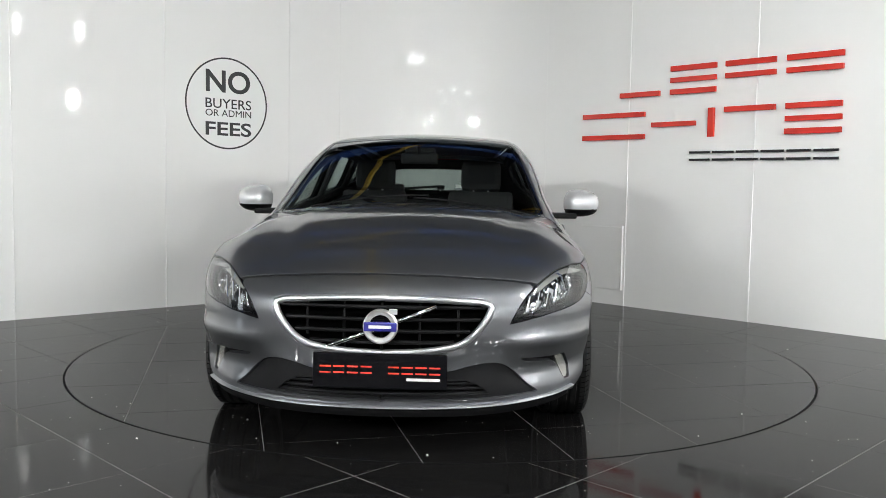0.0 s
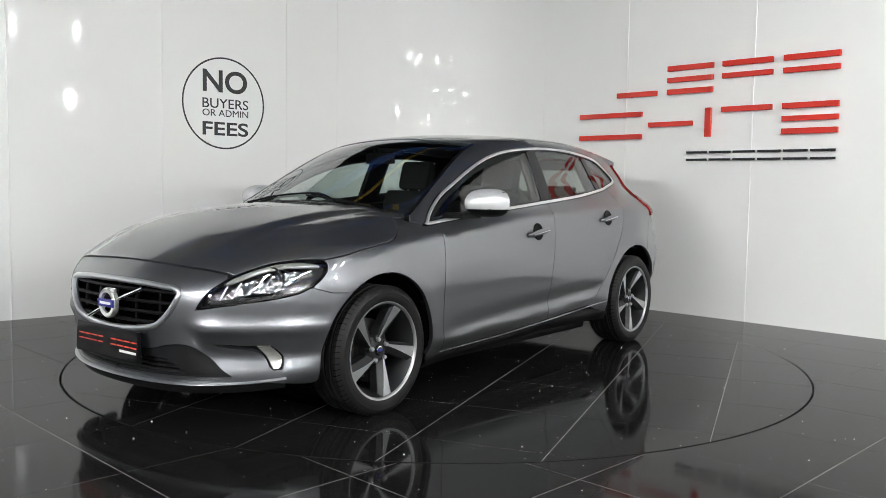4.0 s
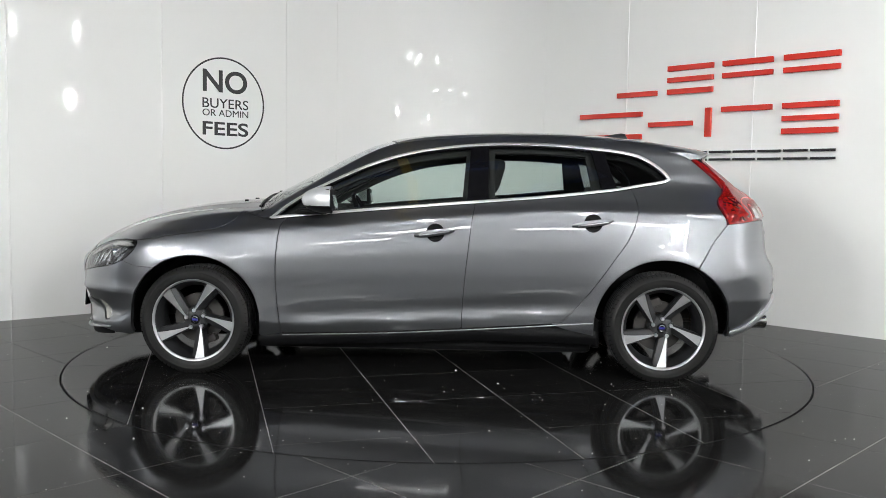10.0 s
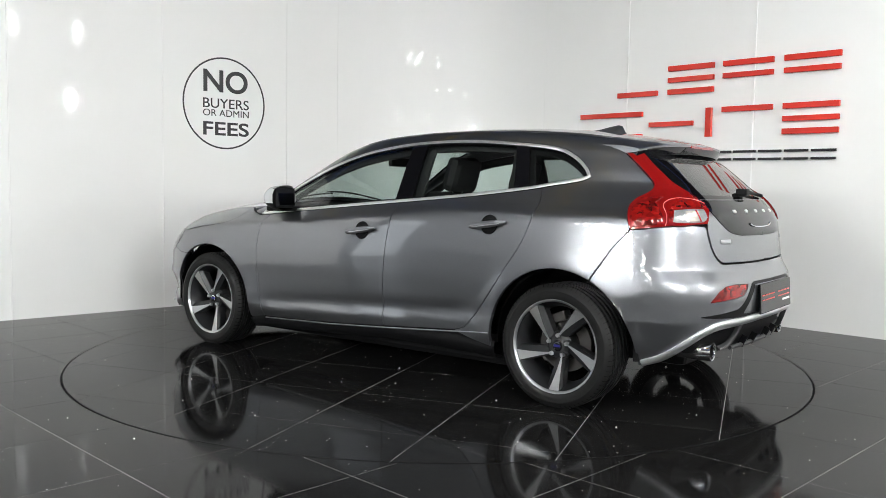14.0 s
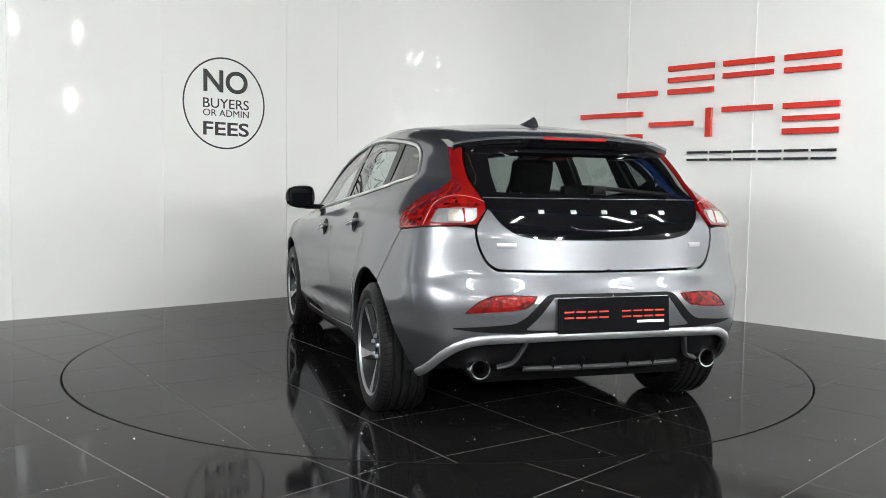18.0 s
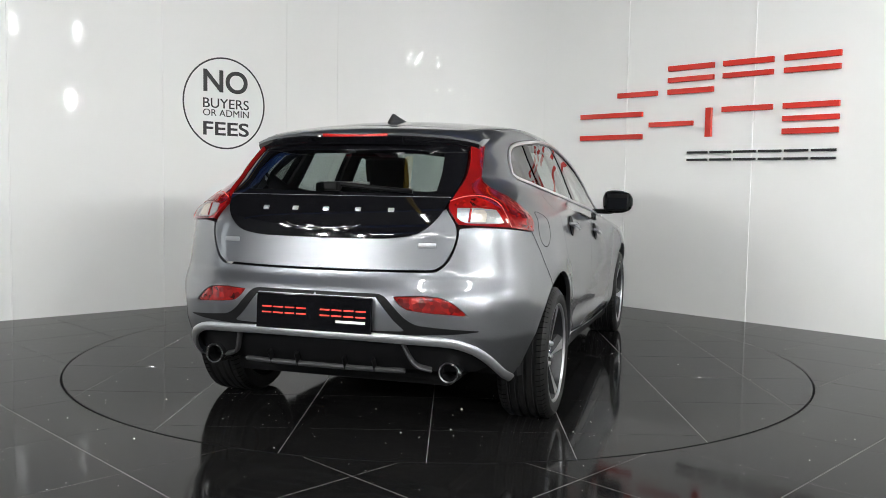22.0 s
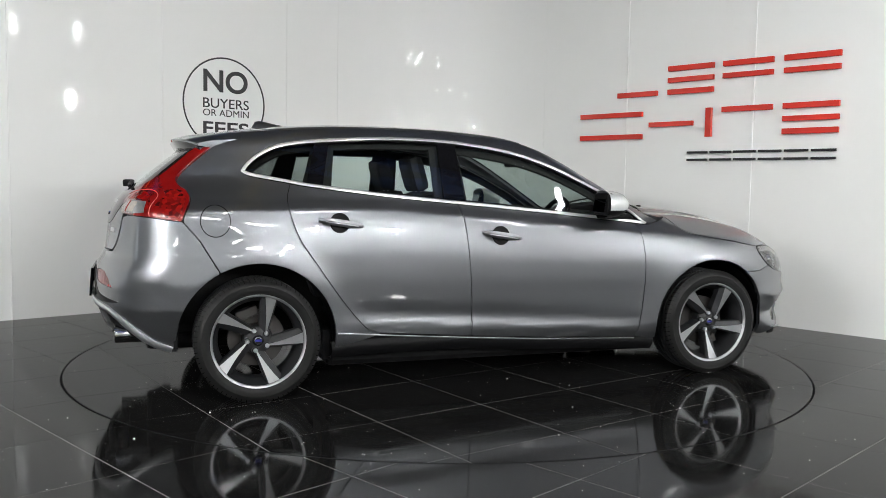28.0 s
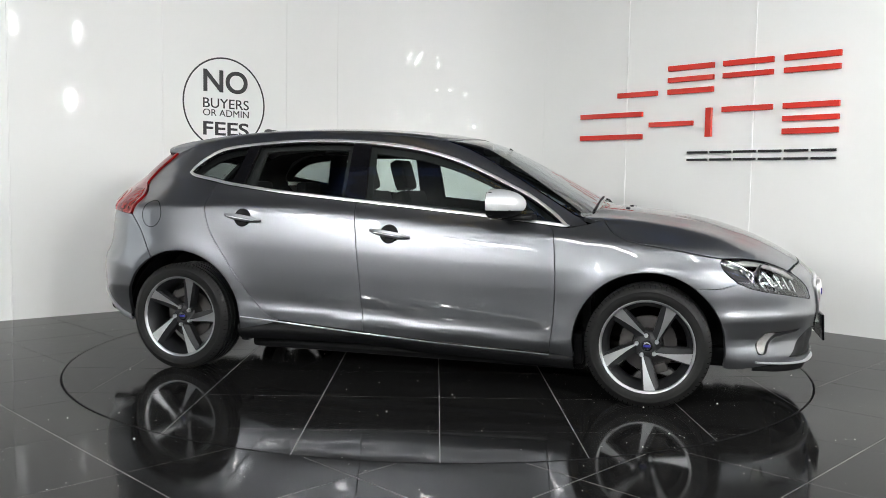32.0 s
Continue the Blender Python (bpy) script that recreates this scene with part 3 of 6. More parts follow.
def build_lights():
    """Batten lights hung under the roof of the hall behind the stand's open front."""
    def batten(m, length, rod):
        lamp = new("batten_light")
        lamp.matrix_basis = m
        tagged(lamp, "white batten light with a fluorescent tube under the roof", "light", group="batten lights")
        part("housing", boxmesh(-length / 2, length / 2, -0.06, 0.06, 0.03, 0.09, 0.006), WALL_EDGE, lamp)
        part("tube", boxmesh(-length / 2 + 0.02, length / 2 - 0.02, -0.045, 0.045, -0.03, 0.03, 0.01), TUBE, lamp, "glowing tube")
        for x in (-length * 0.35, length * 0.35):
            part("rod", boxmesh(x - 0.004, x + 0.004, -0.004, 0.004, 0.09, rod), SATIN, lamp)
        return lamp
    # a ring of battens round the open side of the stand, and two rows over the hall behind it,
    # the rows unseen and added to brighten the car's front
    first = None
    for x, y, turn in ((4.05, -2.6, -30), (3.4, -3.3, -33), (-0.6, -4.3, 90), (1.3, -4.3, 90), (-4.4, -9.4, 0), (-1.0, -9.4, 0), (2.4, -9.4, 0), (-2.6, -12.4, 0), (1.4, -12.4, 0)):
        if first is None:
            first = batten(pose(x, y, 3.55, 0, 0, turn), 1.5, 1.64)
        else:
            copy_thing(first, pose(x, y, 3.55, 0, 0, turn))
    # far-left group out of view, more battens added to brighten the right wall
    high = batten(pose(-5.2, -7.4, 4.3, 0, 0, 56), 1.5, 0.89)
    for x, y in ((-6.1, -6.8), (-7.0, -6.2), (-6.4, -8.4), (-7.3, -7.8)):
        copy_thing(high, pose(x, y, 4.3, 0, 0, 56))
    # upright floodlights on drop rods, aimed at the stand
    for x, y, z in ((7.5, -4.75, 2.78), (5.2, -8.6, 2.80), (3.8, -8.8, 2.80), (-4.5, -7.8, 2.66), (-5.6, -7.2, 2.66)):
        flood = new("floodlight")
        flood.matrix_basis = pose(x, y, z, 0, 0, math.degrees(math.atan2(x, -y)))
        tagged(flood, "small white upright floodlight on a drop rod", "light", group="floodlights")
        part("housing", boxmesh(-0.07, 0.07, -0.09, 0.0, -0.16, 0.16, 0.008), WALL_EDGE, flood)
        part("glowing_face", boxmesh(-0.05, 0.05, 0.001, 0.012, -0.14, 0.14, 0.003), SPOT, flood, "glowing face")
        part("rod", boxmesh(-0.006, 0.006, -0.05, -0.038, 0.161, 5.2 - z), SATIN, flood)


build_walls()
build_signs()
FLOOR = build_floor()
TABLE = build_turntable()
build_grit(FLOOR, TABLE)
build_hall()
build_lights()

# ================= the car: one smooth body surface, cut into panels =================
def table(pairs, smooth=0.0):
    """A smooth monotone curve through (x, y) pairs, as a fast lookup."""
    p = sorted(pairs)
    x, y = np.array([a for a, b in p], float), np.array([b for a, b in p], float)
    h, d = np.diff(x), np.diff(y) / np.diff(x)
    m = np.zeros(len(x))
    m[0], m[-1] = d[0], d[-1]
    for i in range(1, len(x) - 1):
        if d[i - 1] * d[i] > 0:
            w1, w2 = 2 * h[i] + h[i - 1], h[i] + 2 * h[i - 1]
            m[i] = (w1 + w2) / (w1 / d[i - 1] + w2 / d[i])
    xs = np.linspace(x[0], x[-1], 1500)
    i = np.clip(np.searchsorted(x, xs) - 1, 0, len(x) - 2)
    t = (xs - x[i]) / h[i]
    ys = ((1 + 2 * t) * (1 - t) ** 2 * y[i] + t * (1 - t) ** 2 * h[i] * m[i] + t * t * (3 - 2 * t) * y[i + 1] + t * t * (t - 1) * h[i] * m[i + 1])
    if smooth:
        k = max(1, int(smooth / (xs[1] - xs[0])))
        ker = np.hanning(2 * k + 3)[1:-1]
        pad = np.r_[2 * ys[0] - ys[1:len(ker)][::-1], ys, 2 * ys[-1] - ys[-len(ker):-1][::-1]]
        ys = np.convolve(pad, ker / ker.sum(), "same")[len(ker) - 1:len(ker) - 1 + len(xs)]
    return lambda v: np.interp(v, xs, ys)


def ramp(v, a, b):
    t = np.clip((v - a) / (b - a), 0, 1)
    return t * t * (3 - 2 * t)


BELT = table([(2.3, 0.80), (1.4, 0.85), (0.886, 0.888), (0.57, 0.915), (0.25, 0.945), (-0.07, 0.972), (-0.39, 1.0), (-0.72, 1.029), (-1.05, 1.067), (-1.33, 1.125), (-1.7, 1.16), (-2.2, 1.18)], 0.1)
SHOULDER = table([(2.3, 0.80), (1.4, 0.85), (0.886, 0.888), (0.57, 0.915), (0.25, 0.945), (-0.07, 0.972), (-0.39, 1.0), (-0.72, 1.018), (-1.05, 1.019), (-1.33, 1.012), (-1.7, 0.998), (-2.2, 0.98)], 0.1)
SECTION = table([(0.05, 0.72), (0.14, 0.765), (0.18, 0.80), (0.22, 0.832), (0.27, 0.856), (0.32, 0.865), (0.40, 0.864), (0.50, 0.870), (0.60, 0.878), (0.68, 0.879), (0.75, 0.874),
                 (0.82, 0.864), (0.862, 0.855), (0.884, 0.848), (0.90, 0.836), (0.92, 0.815), (0.94, 0.797), (0.97, 0.782), (1.05, 0.748), (1.15, 0.706), (1.25, 0.656), (1.33, 0.604), (1.42, 0.53), (1.6, 0.36)], 0.012)
PLAN = table([(-2.4, -0.25), (-2.05, -0.14), (-1.9, -0.083), (-1.75, -0.042), (-1.6, -0.016), (-1.4, 0.004), (-1.1, 0.003), (-0.6, 0.0), (0.6, 0.0), (1.0, 0.002),
              (1.3, 0.008), (1.5, 0.005), (1.7, -0.015), (1.85, -0.045), (2.0, -0.10), (2.2, -0.2), (2.4, -0.3)], 0.12)
CABIN = table([(-2.2, -0.235), (-1.7, -0.128), (-1.376, -0.076), (-1.0, -0.034), (-0.6, -0.008), (-0.2, 0.0), (0.3, 0.0), (0.6, -0.006), (0.95, -0.022), (1.5, -0.05), (2.4, -0.1)], 0.15)
HOOD = table([(2.6, 0.30), (2.4, 0.47), (2.2, 0.645), (2.1, 0.725), (2.0, 0.778), (1.9, 0.824), (1.75, 0.880), (1.59, 0.926), (1.42, 0.957), (1.26, 0.976), (1.07, 0.991), (0.8, 1.003), (0.4, 1.01)], 0.14)
TOP = table([(2.6, 0.2), (1.4, 0.80), (1.2, 0.92), (1.10, 0.974),
             (1.02, 1.020), (0.83, 1.120), (0.66, 1.208), (0.49, 1.293), (0.36, 1.348), (0.22, 1.382), (0.08, 1.402), (-0.1, 1.418), (-0.27, 1.428), (-0.62, 1.434),
             (-0.8, 1.431), (-1.0, 1.421), (-1.16, 1.408), (-1.34, 1.387), (-1.52, 1.359), (-1.66, 1.335), (-2.2, 1.2)], 0.05)
NOSE = table([(0.05, 2.06), (0.15, 2.12), (0.2, 2.155), (0.24, 2.175), (0.30, 2.182), (0.36, 2.183), (0.42, 2.19), (0.5, 2.20), (0.56, 2.20), (0.62, 2.19), (0.66, 2.172), (0.70, 2.145),
              (0.74, 2.10), (0.80, 2.01), (1.2, 1.4)], 0.03)
TAIL = table([(0.05, -1.9), (0.18, -1.97), (0.25, -2.01), (0.31, -2.05), (0.4, -2.09), (0.48, -2.11), (0.55, -2.112), (0.61, -2.105), (0.66, -2.085), (0.72, -2.062), (0.80, -2.05), (0.88, -2.04),
              (0.94, -2.022), (0.99, -1.992), (1.04, -1.945), (1.1, -1.875), (1.2, -1.755), (1.28, -1.655), (1.34, -1.575), (1.5, -1.35)], 0.03)
AXLE_F, AXLE_R, HUB_Z = 1.3235, -1.3235, 0.303
ARCH_F, ARCH_R = 0.372, 0.387


def smax(a, b, k):
    h = np.maximum(k - np.abs(a - b), 0) / k
    return np.maximum(a, b) + h * h * k * 0.25


def half_width(x, z):
    q = z - (SHOULDER(x) - 0.95) * ramp(z, 0.45, 0.92)
    y = SECTION(q) + PLAN(x) + CABIN(x) * ramp(q, 0.90, 1.08)
    y = y - 0.014 * ramp(-x, 1.3, 1.7) * np.exp(-((z - 0.82) / 0.14) ** 2) - 0.018 * ramp(-x, 0.8, 1.2) * ramp(z, 1.12, 1.26)
    for ax, r in ((AXLE_F, ARCH_F), (AXLE_R, ARCH_R)):
        d = np.hypot(x - ax, z - HUB_Z) - r
        y = y + 0.013 * np.exp(-(d / 0.085) ** 2) * ramp(z, 0.2, 0.4)
    # pressed crease that rises along the lower doors
    zc = 0.335 - 0.055 * np.clip(x, -0.9, 0.9)
    y = y - 0.012 * np.exp(-((z - zc - 0.045) / 0.05) ** 2) * ramp(x, -1.0, -0.6) * ramp(-x, -1.0, -0.7)
    y = y - 0.22 * np.clip(zc - z, 0, 0.05) * ramp(x, -0.95, -0.7) * ramp(-x, -0.95, -0.8)
    y = y - 0.38 * np.clip(0.455 - z, 0, 0.22) * ramp(-x, 1.55, 1.75)
    zr = 0.640 - 0.23 * np.clip(x + 1.95, 0, 0.3)
    y = y + (0.011 * np.clip(1 - (zr - z) / 0.13, 0, 1) * (z < zr) + 0.011 * np.clip(1 - (z - zr) / 0.30, 0, 1) * (z >= zr)) * ramp(-x, 1.45, 1.75)
    return y


def body(x, y, z):
    """Below zero inside the car's outer skin."""
    y = np.abs(y)
    side = y - half_width(x, z)
    screen = ramp(x, 0.0, 0.3) * (1 - ramp(x, 1.05, 1.2))
    hood = ramp(x, 1.0, 1.25)
    xs = x + 0.23 * y * y * screen
    lid = HOOD(np.maximum(x, 0.4)) - 0.055 * (y / 0.75) ** 2 - 0.013 * ramp(y - 0.50 + 0.10 * np.clip(x - 1.1, 0, 1), -0.03, 0.085) - 3.0 * np.maximum(0.85 - x, 0)
    top = z - smax(TOP(xs) - 0.045 * (y / 0.6) ** 2, lid, 0.012)
    front = x - (NOSE(z) - 0.25 * y ** 2 - 0.46 * y ** 4)
    a = ramp(y, 0.44, 0.60)
    front = front - a * (0.019 * np.exp(-((z - 0.460) / 0.032) ** 2) - 0.030 * np.exp(-((z - 0.338) / 0.055) ** 2))
    c = ramp(x, 1.62, 1.80)
    side = side - c * (0.017 * np.exp(-((z - 0.460) / 0.032) ** 2) - 0.026 * np.exp(-((z - 0.338) / 0.055) ** 2))
    zr = 0.648
    rear = TAIL(z) + 0.13 * y ** 2 + 0.36 * y ** 4 - x - 0.010 * np.where(z < zr, np.clip(1 - (zr - z) / 0.12, 0, 1), np.clip(1 - (z - zr) / 0.05, 0, 1))
    k = 0.075 + 0.06 * hood
    f = smax(side, top, k)
    f = smax(f, front * 0.9, 0.09)
    return smax(f, rear * 0.9, 0.085)


def bisect(o, d, far):
    """From outside points o + far * d, walk inwards to the skin along -d; returns points."""
    lo, hi = np.zeros(len(o)), np.full(len(o), far, float)
    for _ in range(36):
        mid = (lo + hi) / 2
        p = o + d * mid[:, None]
        out = body(p[:, 0], p[:, 1], p[:, 2]) > 0
        hi = np.where(out, mid, hi)
        lo = np.where(out, lo, mid)
    return o + d * ((lo + hi) / 2)[:, None]


def skin_normal(p):
    e = 0.004
    g = np.stack([body(p[:, 0] + e * a, p[:, 1] + e * b, p[:, 2] + e * c) - body(p[:, 0] - e * a, p[:, 1] - e * b, p[:, 2] - e * c)
                  for a, b, c in ((1, 0, 0), (0, 1, 0), (0, 0, 1))], 1)
    return g / (np.linalg.norm(g, axis=1, keepdims=True) + 1e-9)


def on_side(xz):
    a = np.asarray(xz, float)
    o = np.stack([a[:, 0], 0 * a[:, 0], a[:, 1]], 1)
    return bisect(o, np.tile([0., 1., 0.], (len(a), 1)), 1.3)


def on_top(xy):
    a = np.asarray(xy, float)
    o = np.stack([a[:, 0], a[:, 1], 0 * a[:, 0] + 0.5], 1)
    return bisect(o, np.tile([0., 0., 1.], (len(a), 1)), 1.2)


AX_F, AX_R = 1.05, -0.95


def on_front(yz):
    a = np.asarray(yz, float)
    o = np.stack([0 * a[:, 0] + 1.3, a[:, 0], a[:, 1]], 1)
    return bisect(o, np.tile([1., 0., 0.], (len(a), 1)), 1.4)


def on_rear(yz):
    a = np.asarray(yz, float)
    o = np.stack([0 * a[:, 0] - 1.1, a[:, 0], a[:, 1]], 1)
    return bisect(o, np.tile([-1., 0., 0.], (len(a), 1)), 1.4)


def cyl(ax, s):
    """Maps between skin points and (angle, height) about an upright axis near one end of the car."""
    def to2d(p):
        return np.stack([np.arctan2(p[:, 1], s * (p[:, 0] - ax)) * 0.9, p[:, 2]], 1)

    def to3d(a):
        a = np.asarray(a, float)
        t = a[:, 0] / 0.9
        o = np.stack([0 * t + ax, 0 * t, a[:, 1]], 1)
        return bisect(o, np.stack([s * np.cos(t), np.sin(t), 0 * t], 1), 1.8)
    return to2d, to3d


MODES = {"side": (lambda p: p[:, [0, 2]], on_side), "top": (lambda p: p[:, [0, 1]], on_top),
         "frontal": (lambda p: p[:, [1, 2]], on_front), "rearward": (lambda p: p[:, [1, 2]], on_rear),
         "front": cyl(AX_F, 1), "rear": cyl(AX_R, -1)}


def shrink(loop, gap):
    """Pull a closed 2D outline inwards by gap."""
    p = np.asarray(loop, float)
    d1 = p - np.roll(p, 1, 0)
    d2 = np.roll(p, -1, 0) - p
    t = d1 / (np.linalg.norm(d1, axis=1, keepdims=True) + 1e-9) + d2 / (np.linalg.norm(d2, axis=1, keepdims=True) + 1e-9)
    t /= np.linalg.norm(t, axis=1, keepdims=True) + 1e-9
    area = np.sum(p[:, 0] * np.roll(p[:, 1], -1) - p[:, 1] * np.roll(p[:, 0], -1))
    n = np.stack([-t[:, 1], t[:, 0]], 1) * (1 if area > 0 else -1)
    return p + n * gap


def dense(loop3, step=0.02):
    p = np.vstack([loop3, loop3[:1]])
    return resample(p, step)[:-1]


def skin_panel(loop3, mode, holes3=(), gap=0.003, lift=0.0, step=0.028, flange=0.022, mirror=False, hole_gap=None):
    """A panel of the skin inside a closed 3D outline: a mesh with edges turned in. mirror adds its twin across the car."""
    to2, to3 = MODES[mode]
    raw = dense(np.asarray(loop3), 0.02)
    outer = shrink(to2(raw), gap)
    if mirror is True:
        # no gap along the car's centre line
        outer[np.abs(raw[:, 1]) < 1e-3, 1 if mode == "top" else 0] = 0.0
    holes = [shrink(to2(dense(np.asarray(h), 0.015)), -(gap if hole_gap is None else hole_gap)) for h in holes3]
    vo, tri, src, nb, lens = fill2d(outer, holes, step)
    p = to3(vo)
    n = skin_normal(p)
    p = p + n * lift
    # face the triangles outwards
    a, b, c = p[tri[:, 0]], p[tri[:, 1]], p[tri[:, 2]]
    flip = np.einsum("ij,ij->i", np.cross(b - a, c - a), n[tri[:, 0]]) < 0
    tri[flip] = tri[flip][:, ::-1]
    verts, normals, faces = p.tolist(), n.tolist(), tri.tolist()
    if flange:
        # boundary edges: used once
        cnt = {}
        for f in faces:
            for i in range(3):
                e = (f[i], f[(i + 1) % 3])
                cnt[e] = 1
        rim = [e for e in cnt if (e[1], e[0]) not in cnt]
        for i, j in rim:
            if mirror is True and abs(p[i][1]) < 1e-3 and abs(p[j][1]) < 1e-3:
                continue
            k = len(verts)
            t = np.array(verts[j]) - np.array(verts[i])
            out = np.cross(t, n[i])
            out /= np.linalg.norm(out) + 1e-9
            ni, nj = (n[i] + out), (n[j] + out)
            r = 0.0015
            pi, pj = np.array(verts[i]), np.array(verts[j])
            verts += [pi + out * r - n[i] * r, pj + out * r - n[j] * r, pi + out * r - n[i] * flange, pj + out * r - n[j] * flange]
            normals += [out, out, out, out]
            faces += [(j, i, k, k + 1), (k + 1, k, k + 2, k + 3)]
    verts, normals = np.array([tuple(v) for v in verts]), np.array([tuple(v) for v in normals])
    if mirror == "only":
        verts, normals, faces = verts * [1, -1, 1], normals * [1, -1, 1], [tuple(f)[::-1] for f in faces]
    elif mirror:
        k = len(verts)
        verts, normals = np.vstack([verts, verts * [1, -1, 1]]), np.vstack([normals, normals * [1, -1, 1]])
        faces = [tuple(f) for f in faces] + [tuple(i + k for i in f)[::-1] for f in faces]
    return mesh_from(verts, faces, True, normals)


def ribbon(points, width, height, closed=False, lift=0.0, normals=None, mirror=0, taper=False):
    """A raised strip with rounded edges that follows points on the skin. mirror: 1 this side, -1 the other."""
    p = np.asarray(points, float)
    n = skin_normal(p) if normals is None else normals
    if closed:
        t = np.roll(p, -1, 0) - np.roll(p, 1, 0)
    else:
        t = np.gradient(p, axis=0)
    t /= np.linalg.norm(t, axis=1, keepdims=True) + 1e-9
    s = np.cross(t, n)
    s /= np.linalg.norm(s, axis=1, keepdims=True) + 1e-9
    prof = [(-0.5, -0.6), (-0.5, 0.55), (-0.32, 0.95), (0.0, 1.05), (0.32, 0.95), (0.5, 0.55), (0.5, -0.6)]
    k, m = len(p), len(prof)
    w = np.full(k, width)
    if taper:
        u = np.linspace(0, 1, k)
        w = width * np.clip(np.minimum(u, 1 - u) * 8, 0.25, 1)
    vs = [p[i] + s[i] * a * w[i] + n[i] * (b * height + lift) for i in range(k) for a, b in prof]
    fs = []
    for i in range(k if closed else k - 1):
        j = (i + 1) % k
        for q in range(m - 1):
            fs.append((i * m + q, i * m + q + 1, j * m + q + 1, j * m + q))
    if not closed:
        fs += [tuple(range(m)), tuple(range((k - 1) * m, k * m))[::-1]]
    vs = np.array(vs)
    if mirror == -1:
        vs = vs * [1, -1, 1]
    me = mesh_from(vs, fs)
    bm = bmesh.new()
    bm.from_mesh(me)
    bmesh.ops.recalc_face_normals(bm, faces=bm.faces)
    bm.to_mesh(me)
    bm.free()
    me.set_sharp_from_angle(angle=radians(50))
    return me


def arc_xz(cx, cz, r, a0, a1, n=24):
    return [(cx + r * math.cos(radians(a0 + (a1 - a0) * i / n)), cz + r * math.sin(radians(a0 + (a1 - a0) * i / n))) for i in range(n + 1)]


# ---- design lines, in the car's side view (x forward, z up) ----
DLO_TOP = smooth_curve([(0.918, 0.885), (0.831, 0.960), (0.704, 1.044), (0.576, 1.108), (0.415, 1.183), (0.254, 1.244), (0.093, 1.287), (-0.07, 1.314), (-0.233, 1.332), (-0.397, 1.341),
                        (-0.562, 1.343), (-0.728, 1.338), (-0.895, 1.326), (-1.062, 1.311), (-1.20, 1.286), (-1.300, 1.236), (-1.366, 1.180), (-1.388, 1.143)], 0.02)
DLO_BOT = smooth_curve([(-1.388, 1.143), (-1.345, 1.119), (-1.18, 1.090), (-1.05, 1.068), (-0.72, 1.029), (-0.39, 0.999), (-0.07, 0.972), (0.25, 0.944), (0.57, 0.914), (0.80, 0.892), (0.885, 0.882), (0.918, 0.885)], 0.02)
DOOR_FRONT = smooth_curve([(0.805, 0.892), (0.838, 0.852), (0.856, 0.695), (0.859, 0.538), (0.849, 0.380), (0.829, 0.232)], 0.03)
DOOR_MID = smooth_curve([(-0.262, 0.988), (-0.244, 0.897), (-0.225, 0.738), (-0.206, 0.546), (-0.195, 0.386), (-0.194, 0.282)], 0.03)
DOOR_REAR = smooth_curve([(-1.150, 1.081), (-1.174, 1.005), (-1.161, 0.908), (-1.115, 0.795), (-1.037, 0.681), (-0.958, 0.567), (-0.880, 0.463), (-0.816, 0.388), (-0.765, 0.338), (-0.70, 0.318)], 0.03)
DOOR_BOT_F = resample([(0.829, 0.232), (0.245, 0.254), (-0.194, 0.282)], 0.03)
DOOR_BOT_R = resample([(-0.194, 0.282), (-0.45, 0.300), (-0.70, 0.318)], 0.03)
BONNET_EDGE = smooth_curve([(1.668, 0.750), (1.56, 0.766), (1.45, 0.786), (1.30, 0.808), (1.20, 0.830), (1.13, 0.866), (1.08, 0.925)], 0.02)


def span(curve, x0, x1):
    """The stretch of a side-view curve between two x, in the order asked for."""
    c = np.asarray(curve)
    c = c[np.argsort(c[:, 0])]
    lo, hi = min(x0, x1), max(x0, x1)
    xs = np.r_[lo, c[(c[:, 0] > lo + 0.004) & (c[:, 0] < hi - 0.004), 0], hi]
    out = np.stack([xs, np.interp(xs, c[:, 0], c[:, 1])], 1)
    return out if x1 > x0 else out[::-1]


